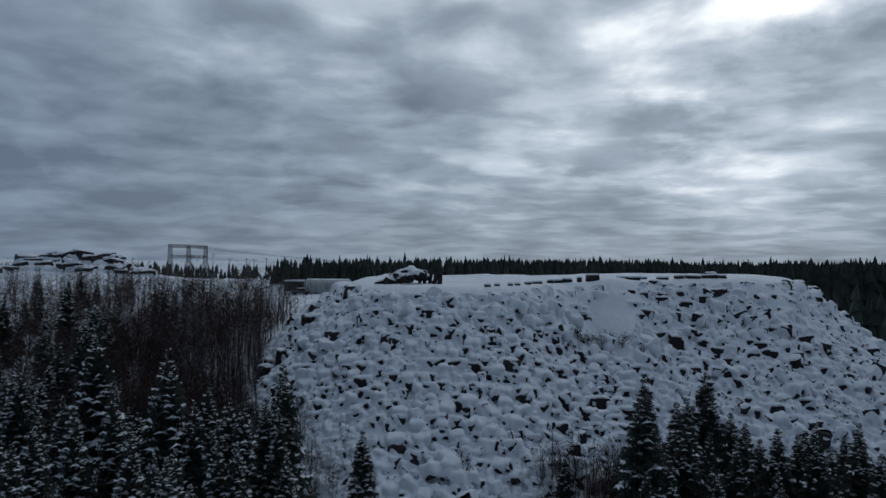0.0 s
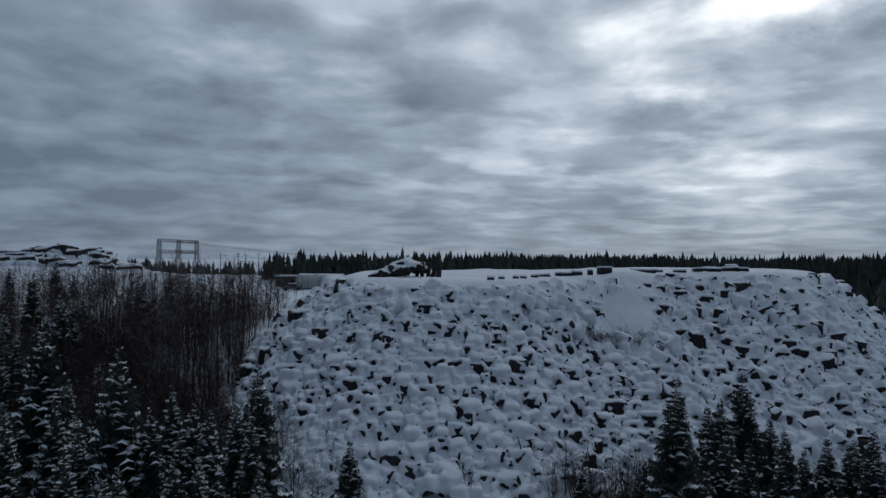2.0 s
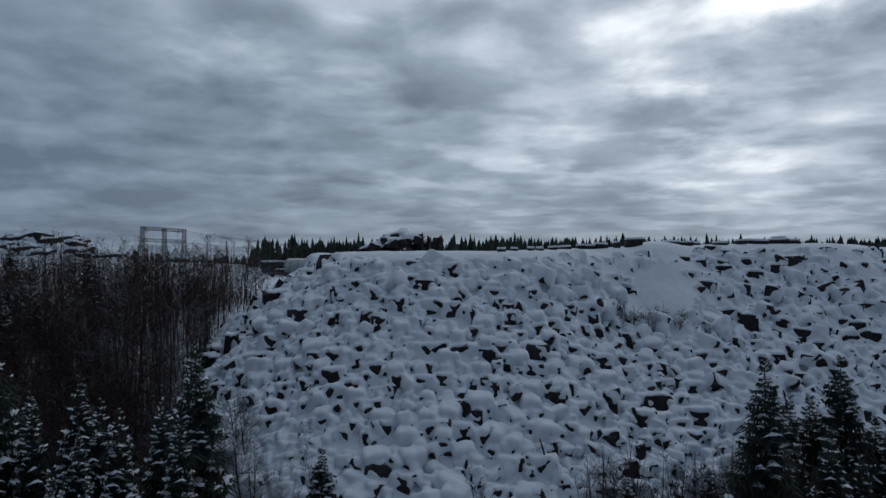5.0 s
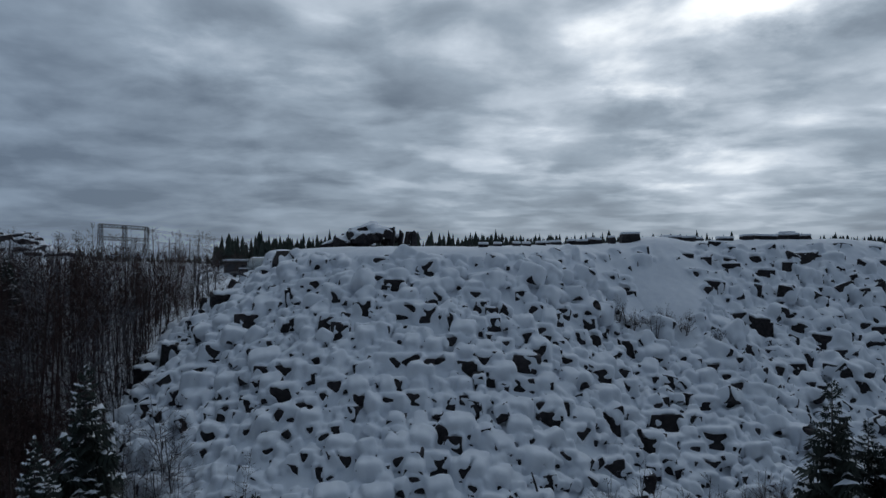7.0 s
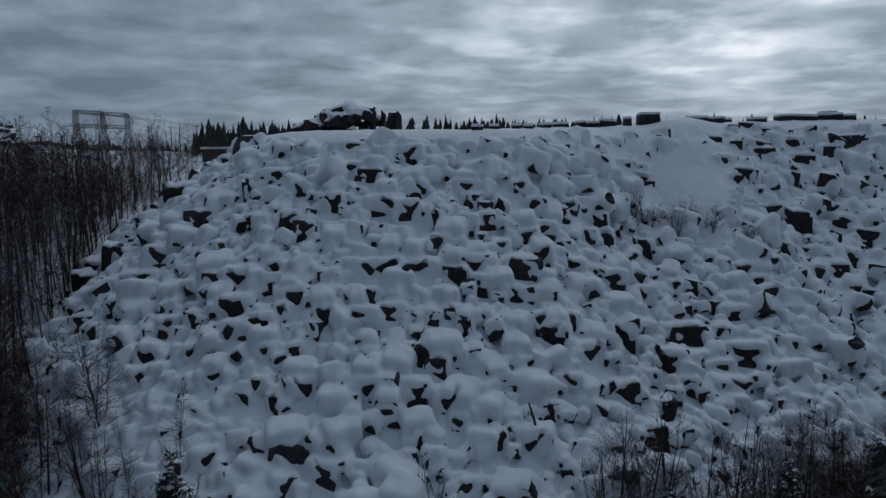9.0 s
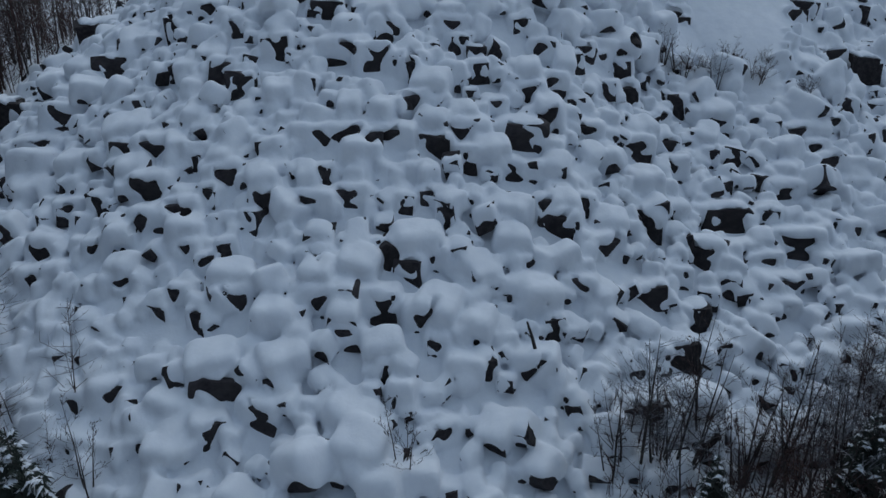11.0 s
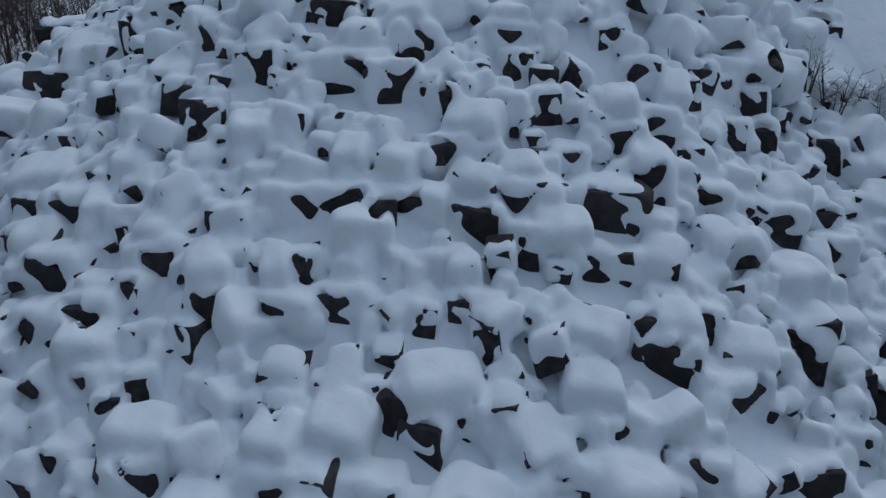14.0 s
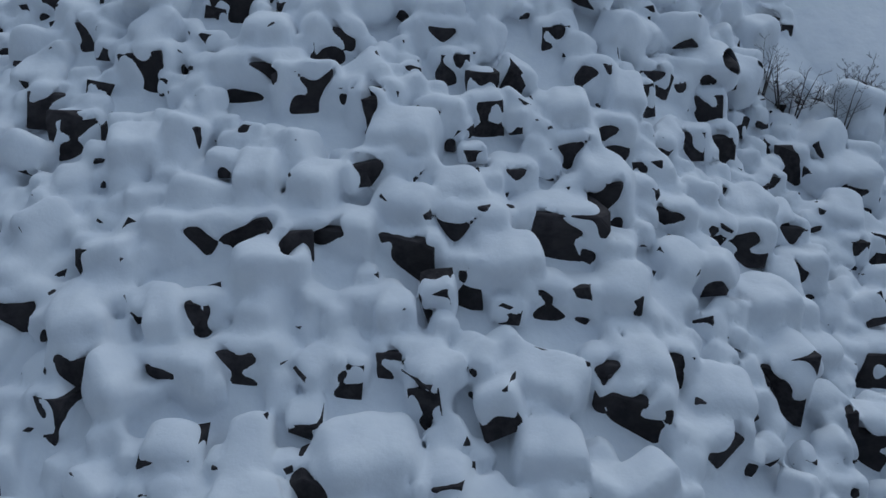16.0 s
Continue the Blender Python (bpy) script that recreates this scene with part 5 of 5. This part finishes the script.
for i in range(34):
    plain.append((rnd.uniform(-25, -13), rnd.uniform(80, 92), rnd.uniform(3.5, 7)))
for i in range(30):
    plain.append((rnd.uniform(19, 31), rnd.uniform(83, 91), rnd.uniform(3.5, 7.5)))
for i in range(120):
    plain.append((rnd.uniform(-44, -29), rnd.uniform(82, 102), rnd.uniform(6, 9)))
for i in range(30):
    plain.append((rnd.uniform(-29, -19), rnd.uniform(86, 98), rnd.uniform(5, 8.5)))
for i in range(80):
    plain.append((rnd.uniform(23, 36), rnd.uniform(88, 96.5), rnd.uniform(2.5, 6)))
# tall trees whose crowns close over thin trunks beside the heap
tall_trees = []
while len(tall_trees) < 95:
    x, y = rnd.uniform(-46, -25), rnd.uniform(101, 135)
    if pile_height(x, y) < ground_height(x, y) - 0.2:
        tall_trees.append((x, y, rnd.uniform(9, 12.5)))
woodland("leafless_wood", bares[:2], tall_trees, TWIG, "tall leafless trees with fine brown crowns")
# the wood thins out along the heap's flank
plain = [p for p in plain if not (p[0] > -40 and 103 < p[1] < 132) or rnd.random() < 0.3]
for i in range(70):
    plain.append((rnd.uniform(-36, -24), rnd.uniform(84, 102), rnd.uniform(4, 8)))
woodland("leafless_wood", saplings, plain, TWIG, "dense leafless wood of slender brown trees")
woodland("leafless_wood", saplings, frosted, FROSTED, "leafless wood with snow caught on its twigs")
brush = []
while len(brush) < 2000:
    x, y = rnd.uniform(-64, -22) if rnd.random() < 0.9 else rnd.uniform(-110, -60), rnd.uniform(78, 158)
    if pile_height(x, y) > ground_height(x, y) - 0.4 and x > -34:
        continue
    if value_noise(x, y, 7, 21) < -0.1 and rnd.random() < 0.8:
        continue
    brush.append((x, y, rnd.uniform(1.0, 4.5)))
for i in range(1000):
    brush.append((rnd.uniform(29, 75), rnd.uniform(80, 94), rnd.uniform(2, 6)))
for i in range(200):
    brush.append((rnd.uniform(11, 27), rnd.uniform(86, 92), rnd.uniform(1.0, 3.5)))
for i in range(650):
    brush.append((rnd.uniform(25, 42), rnd.triangular(88, 99, 93), rnd.uniform(1.5, 4.2)))
for i in range(500):
    brush.append((rnd.uniform(17, 40), rnd.uniform(74, 86), rnd.uniform(2, 5.5)))
for i in range(1100):
    brush.append((rnd.uniform(-150, -50), rnd.uniform(100, 232), rnd.uniform(1.0, 5)))
k = 0
while k < 420:
    x, y = rnd.uniform(-37, -21), rnd.uniform(80, 120)
    if abs(pile_height(x, y) - ground_height(x, y) + 0.3) < 1.6:
        brush.append((x, y, rnd.uniform(1.2, 4.5)))
        k += 1
brush = [p for p in brush if not (-40 < p[0] < -20 and 103 < p[1] < 132) or rnd.random() < 0.4]
for i in range(700):
    brush.append((rnd.uniform(-44, -25), rnd.uniform(80, 103), rnd.uniform(1.5, 4.5)))
undergrowth("undergrowth", brush, "dense brown leafless brush and saplings on snow")

# far woods
def far_forest(name, spots, label):
    vs, ts, base = [], [], 0
    for x, y, h in spots:
        z = land(x, y)
        w = h * rnd.uniform(0.14, 0.28)
        for q0, q1, k in ((0.05, 0.5, 1.0), (0.28, 0.72, 0.8), (0.5, 0.88, 0.58), (0.7, 1.0, 0.36)):
            ring = 6
            turn = rnd.uniform(0, 6)
            lean = (rnd.uniform(-0.1, 0.1), rnd.uniform(-0.1, 0.1))
            for i in range(ring):
                a = turn + 6.283 * i / ring
                rr = w * k * rnd.uniform(0.6, 1.3)
                vs.append((x + lean[0] + rr * math.cos(a), y + lean[1] + rr * math.sin(a), z + h * (q0 + rnd.uniform(-0.03, 0.03))))
            vs.append((x, y, z + h * q1))
            ts += [(base + i, base + (i + 1) % ring, base + ring) for i in range(ring)]
            base += ring + 1
    ob = new(name, tris_mesh(name, np.array(vs), np.array(ts), FAR_NEEDLES))
    return tagged(ob, label, "forest", kind="stuff")


spots = []
for i in range(5200):
    x, y = rnd.uniform(-60, 330), 226 + 170 * rnd.random() ** 1.7
    if x < -15 and rnd.random() < 0.3:
        continue
    spots.append((x, y, 29.5 - land(x, y) + rnd.uniform(-3.0, 1.0) + 1.3 * float(rnd.random() < 0.1) + 0.9 * float(value_noise(x, y, 23, 33))))
for i in range(1500):
    x, y = rnd.uniform(92, 330), rnd.uniform(120, 262)
    spots.append((x, y, rnd.uniform(9, 15)))
for i in range(1000):
    x, y = rnd.uniform(-700, 1100), rnd.uniform(420, 900)
    spots.append((x, y, rnd.uniform(10, 16) if x > 0 else rnd.uniform(6, 11)))
for i in range(600):
    x, y = rnd.uniform(-330, -45), rnd.uniform(290, 420)
    spots.append((x, y, rnd.uniform(1.5, 5) if x > -150 else rnd.uniform(4, 9)))
far_forest("forest", spots, "dense dark conifer forest along the horizon")

# ---- the plateau's edge: squared blocks left lying ----
def stone_block(x, y, w, h, turn):
    z = float(pile_height(x, y)) - SINK + 0.2
    ob = thing("stone_block", pose(x, y, z, rnd.uniform(-4, 4), rnd.uniform(-4, 4), turn), "squared dark granite block under a slab of snow", "stone block", "blocks along the edge")
    part_mesh("stone", rnd.choice(SQUARED)[0], ob, m=pose(0, 0, h * 0.5) @ Matrix.Diagonal((w, w * 0.6 + 0.3, h, 1)))
    bm = bmesh.new()
    box(bm, (w * 1.03, w * 0.62 + 0.3, 0.3), pose(0, 0, h + 0.12), 0.12)
    part("snow_cap", bm, SNOW, ob, "rounded slab of snow", True)


for x, y, w, h in [(5.9, 121.8, 1.1, 0.4), (7.6, 122.6, 0.9, 0.35), (9.9, 123.6, 0.9, 0.4), (11.2, 124.6, 0.9, 0.35), (13.2, 126.6, 1.2, 0.4), (15.0, 128.1, 1.6, 0.45), (17.7, 130.7, 1.2, 0.6), (19.3, 132.0, 1.5, 0.55), (20.9, 132.4, 1.6, 0.7),
                   (23.3, 132.6, 0.8, 0.9), (25.9, 133.4, 2.3, 1.25), (29.3, 133.9, 1.0, 0.5), (31.8, 134.8, 2.2, 0.75), (33.9, 136.2, 2.8, 0.55), (36.4, 137.5, 1.0, 0.4), (39.8, 137.1, 2.0, 0.4), (43.1, 137.7, 1.6, 0.6), (45.8, 138.2, 2.6, 0.6),
                   (48.3, 138.6, 1.2, 0.7), (49.9, 138.9, 1.7, 0.75), (51.6, 139.3, 1.9, 0.6), (50.5, 141.5, 1.8, 1.0)]:
    stone_block(x, y, w, h, rnd.uniform(-14, 14))

# ---- the old quarry face on the far bench ----
def quarry_base(x, y):
    rise = np.exp(-((x + 138) / 21) ** 4 - ((y - 256) / 13) ** 2)
    steps = 5.6 * rise + 1.3 * value_noise(x, y, 8, 31) * rise
    return ground_height(x, y) + np.where(rise > 0.04, np.floor(steps / 1.6) * 1.2 + steps * 0.25, -0.6)


quarry_rocks = []
for i in range(52):
    x, y = rnd.uniform(-164, -106), rnd.uniform(240, 258)
    z = float(quarry_base(x, y))
    s = rnd.uniform(2.2, 5.6)
    quarry_rocks.append((rnd.choice(TEMPLATES + SQUARED), pose(x, y, z, rnd.uniform(-6, 12), rnd.uniform(-10, 10), rnd.uniform(-35, 35)) @ Matrix.Diagonal((s * 1.3, s, s * 0.75, 1)), s, True))
bank = snow_patch("snow_bank", -172, -98, 232, 274, 0.5, quarry_base, quarry_rocks, deep=0.3)
tagged(bank, "snow lying on the ledges of an old quarry", "snow", kind="structure")
qx, qy = np.arange(-172, -97, 1.0), np.arange(232, 275, 1.0)
QX, QY = np.meshgrid(qx, qy)
tagged(new("quarry_face", quads_mesh("quarry_face", np.stack((QX, QY, quarry_base(QX, QY) - 0.25), -1).reshape(-1, 3), grid_faces(len(qx), len(qy)), ROCK, False)), "dark stepped granite quarry face", "quarry face", kind="structure")
for template, m, s, shown in quarry_rocks:
    ob = new("quarry_block", template[0])
    ob.matrix_basis = m
    tagged(ob, "large broken granite block on the quarry ledges under snow", "stone block", "blocks on the quarry ledges")
    p, f = snow_cushion(template, m, 2, 14, 5, CUSHIONS, 0.4)
    q = np.array(m.inverted())
    part_mesh("snow_cap", tris_mesh("snow_cap", p @ q[:3, :3].T + q[:3, 3], f, SNOW, True), ob, "rounded cap of snow")

# ---- power line ----
def lattice(bm, a, b, wa, wb, panels, r):
    """A four-post lattice mast or beam from a to b."""
    a, b = Vector(a), Vector(b)
    q = (b - a).to_track_quat("Z", "Y")
    rings = []
    for i in range(panels + 1):
        t = i / panels
        w = wa + (wb - wa) * t
        rings.append([a.lerp(b, t) + q @ Vector((sx * w / 2, sy * w / 2, 0)) for sx, sy in ((-1, -1), (1, -1), (1, 1), (-1, 1))])
    for lo, hi in zip(rings, rings[1:]):
        for k in range(4):
            n = (k + 1) % 4
            bar(bm, lo[k], hi[k], r)
            bar(bm, lo[k], hi[n], r * 0.6)
            bar(bm, lo[n], hi[k], r * 0.6)
            bar(bm, hi[k], hi[n], r * 0.6)


g0, g1 = Vector((-111.1, 273.5, 0)), Vector((-106.3, 298.6, 0))
foot = min(float(ground_height(g0.x, g0.y)), float(ground_height(g1.x, g1.y))) - 0.2
gantry = thing("gantry", pose(g0.x, g0.y, foot), "grey steel lattice gantry with three legs carrying power lines", "gantry")
reach = g1 - g0
top = 34.6 - foot
for k in range(3):
    bm = bmesh.new()
    lattice(bm, reach * (k / 2), reach * (k / 2) + Vector((0, 0, top * 0.55)), 4.4, 1.3, 5, 0.09)
    lattice(bm, reach * (k / 2) + Vector((0, 0, top * 0.55)), reach * (k / 2) + Vector((0, 0, top)), 1.3, 1.1, 4, 0.08)
    part("leg", bm, STEEL, gantry)
for lvl in (0.97, 0.68):
    bm = bmesh.new()
    lattice(bm, Vector((0, 0, top * lvl)), reach + Vector((0, 0, top * lvl)), 1.1, 1.1, 16, 0.08)
    part("beam", bm, STEEL, gantry)


def cable(name, a, b, sag, r, label):
    cu = bpy.data.curves.new(name, "CURVE")
    cu.dimensions, cu.bevel_depth, cu.bevel_resolution = "3D", r, 0
    sp = cu.splines.new("POLY")
    sp.points.add(15)
    for i, p in enumerate(sp.points):
        t = i / 15
        q = Vector(a).lerp(Vector(b), t)
        p.co = (q.x, q.y, q.z - sag * 4 * t * (1 - t), 1)
    cu.materials.append(STEEL)
    return tagged(new(name, cu), label, "power line", "power lines")


for k, lvl in ((0.15, 0.97), (0.5, 0.97), (0.85, 0.97), (0.5, 0.68)):
    a = g0 + reach * k
    cable("power_line", (a.x, a.y, foot + top * lvl), (-40 + 20 * k, 720, 27), 3.0, 0.05, "thin grey power line hanging from the gantry")
for x, y, h in [(-84, 262, 8), (-79, 266, 8.5), (-75, 262, 8), (-72, 268, 9), (-66, 270, 8), (-60, 262, 7.5)]:
    pole = thing("utility_pole", pose(x, y, float(ground_height(x, y)) - 0.2), "weathered wooden utility pole with a short crossarm", "utility pole", "utility poles")
    bm = bmesh.new()
    bmesh.ops.create_cone(bm, cap_ends=True, segments=8, radius1=0.16, radius2=0.1, depth=h, matrix=Matrix.Translation((0, 0, h / 2)))
    part("mast", bm, BARK, pole, smooth=True)
    bm = bmesh.new()
    box(bm, (1.8, 0.12, 0.12), pose(0, -0.12, h - 0.5), 0.02)
    part("crossarm", bm, BARK, pole)

# ---- the yard with its shelter, shed and truck ----
def shelter(x, y):
    ob = thing("shelter", pose(x, y, float(ground_height(x, y)) - 0.1, 0, 0, 4), "pale arched fabric shelter with snow on its roof", "shelter")
    half, length, n = 4.6, 12.0, 14
    arc = [(-half * math.cos(math.pi * i / n), 3.7 * math.sin(math.pi * i / n) ** 0.75) for i in range(n + 1)]
    xs = [-length / 2 - 0.5, -length / 2, -2, 2, length / 2, length / 2 + 0.5]
    vs, fs = [], []
    for i, px in enumerate(xs):
        k = 0.93 if i in (0, 5) else 1.0
        vs += [(px, a * k, max(b * k, 0)) for a, b in arc]
    w = n + 1
    for i in range(len(xs) - 1):
        fs += [(i * w + j, i * w + j + 1, (i + 1) * w + j + 1, (i + 1) * w + j) for j in range(n)]
    fs += [tuple(range(n, -1, -1)), tuple(range(5 * w, 6 * w))]
    part_mesh("cover", mesh_from("cover", vs, fs, FABRIC), ob)
    vs = [(px * 0.99, a * 0.7, b + 0.14 - 0.1 * (abs(a) / half)) for px in xs[1:5] for a, b in arc[4:11]]
    fs = [(i * 7 + j, i * 7 + j + 1, (i + 1) * 7 + j + 1, (i + 1) * 7 + j) for i in range(3) for j in range(6)]
    part_mesh("roof_snow", mesh_from("roof_snow", vs, fs, SNOW, True), ob, "thin snow along the ridge")
    for px in (-6.1, -3, 0, 3, 6.1):
        bm = bmesh.new()
        for (a, b), (c, d) in zip(arc, arc[1:]):
            bar(bm, (px, a * 1.005, b * 1.005), (px, c * 1.005, d * 1.005), 0.05)
        part("hoop", bm, STEEL, ob)


def shed(x, y):
    ob = thing("shed", pose(x, y, float(ground_height(x, y)) - 0.1, 0, 0, -6), "low dark workshop shed with a snow-covered roof", "shed")
    bm = bmesh.new()
    box(bm, (6.4, 4.5, 2.7), pose(0, 0, 1.35), 0.03)
    part("wall", bm, SIDING, ob)
    bm = bmesh.new()
    box(bm, (7.0, 5.2, 0.18), pose(0, 0, 2.8), 0.03)
    part("roof", bm, SIDING, ob)
    bm = bmesh.new()
    box(bm, (7.0, 5.2, 0.5), pose(0, 0, 3.14), 0.2)
    part("roof_snow", bm, SNOW, ob, "thick snow on the roof", True)
    bm = bmesh.new()
    box(bm, (2.4, 0.08, 2.1), pose(-1.4, -2.27, 1.05), 0.02)
    part("door", bm, PAINT, ob)
    bm = bmesh.new()
    box(bm, (1.1, 0.08, 0.8), pose(1.6, -2.27, 1.6), 0.02)
    part("window", bm, GLASS, ob)


def truck(x, y):
    ob = thing("pickup_truck", pose(x, y, float(ground_height(x, y)) + 0.02, 0, 0, 20), "dark pickup truck parked in the snowy yard", "truck")
    bm = bmesh.new()
    box(bm, (5.2, 1.9, 0.7), pose(0, 0, 0.8), 0.12)
    part("body", bm, PAINT, ob)
    bm = bmesh.new()
    box(bm, (2.1, 1.7, 0.75), pose(0.2, 0, 1.5), 0.18)
    part("cab", bm, GLASS, ob)
    bm = bmesh.new()
    box(bm, (2.0, 1.6, 0.2), pose(0.2, 0, 1.95), 0.08)
    part("roof_snow", bm, SNOW, ob, "snow on the cab roof", True)
    for px in (-1.6, 1.7):
        for py in (-0.9, 0.9):
            bm = bmesh.new()
            bmesh.ops.create_cone(bm, cap_ends=True, segments=16, radius1=0.4, radius2=0.4, depth=0.26, matrix=pose(px, py, 0.4, 90, 0, 0))
            bmesh.ops.bevel(bm, geom=[e for e in bm.edges if len(e.link_faces) == 2 and e.calc_face_angle(0) > 1], offset=0.06, segments=2, affect="EDGES")
            part("wheel", bm, RUBBER, ob)


shelter(-36.5, 204)
shed(-46, 207)
truck(-43.5, 199)
for x, y, tip in [(-25.5, 152, 24.6), (-26, 168, 23)]:
    plant(spruces, x, y, tip - land(x, y), used, "small spruce standing beside the yard", "spruce", "spruces by the yard")
# spares of the tree kinds that found no place
for kinds in (spruces, bares, shrubs, saplings):
    for ob, h in kinds:
        if ob.name not in used:
            for o in (*ob.children_recursive, ob):
                bpy.data.objects.remove(o)

# ---- a broken stem leaning out of the snow at the heap's foot ----
snag = thing("dead_snag", pose(8.6, 93.2, land(8.6, 93.2) - 0.3, 0, -12, 0), "broken dead tree stem leaning out of the snow", "dead tree")
V, T = [], []
limb(V, T, [Vector((0, 0, 0)), Vector((0.05, 0, 1.2)), Vector((0.0, 0.06, 2.4)), Vector((-0.1, 0.02, 3.3))], (0.11, 0.1, 0.08, 0.05), 7)
part_mesh("stem", tris_mesh("stem", np.array(V), np.array(T), BARK, True), snag)
V, T = [], []
limb(V, T, [Vector((0.0, 0.05, 2.3)), Vector((-0.25, 0.05, 2.8))], (0.04, 0.015), 5)
part_mesh("branch_stub", tris_mesh("branch_stub", np.array(V), np.array(T), BARK, True), snag)
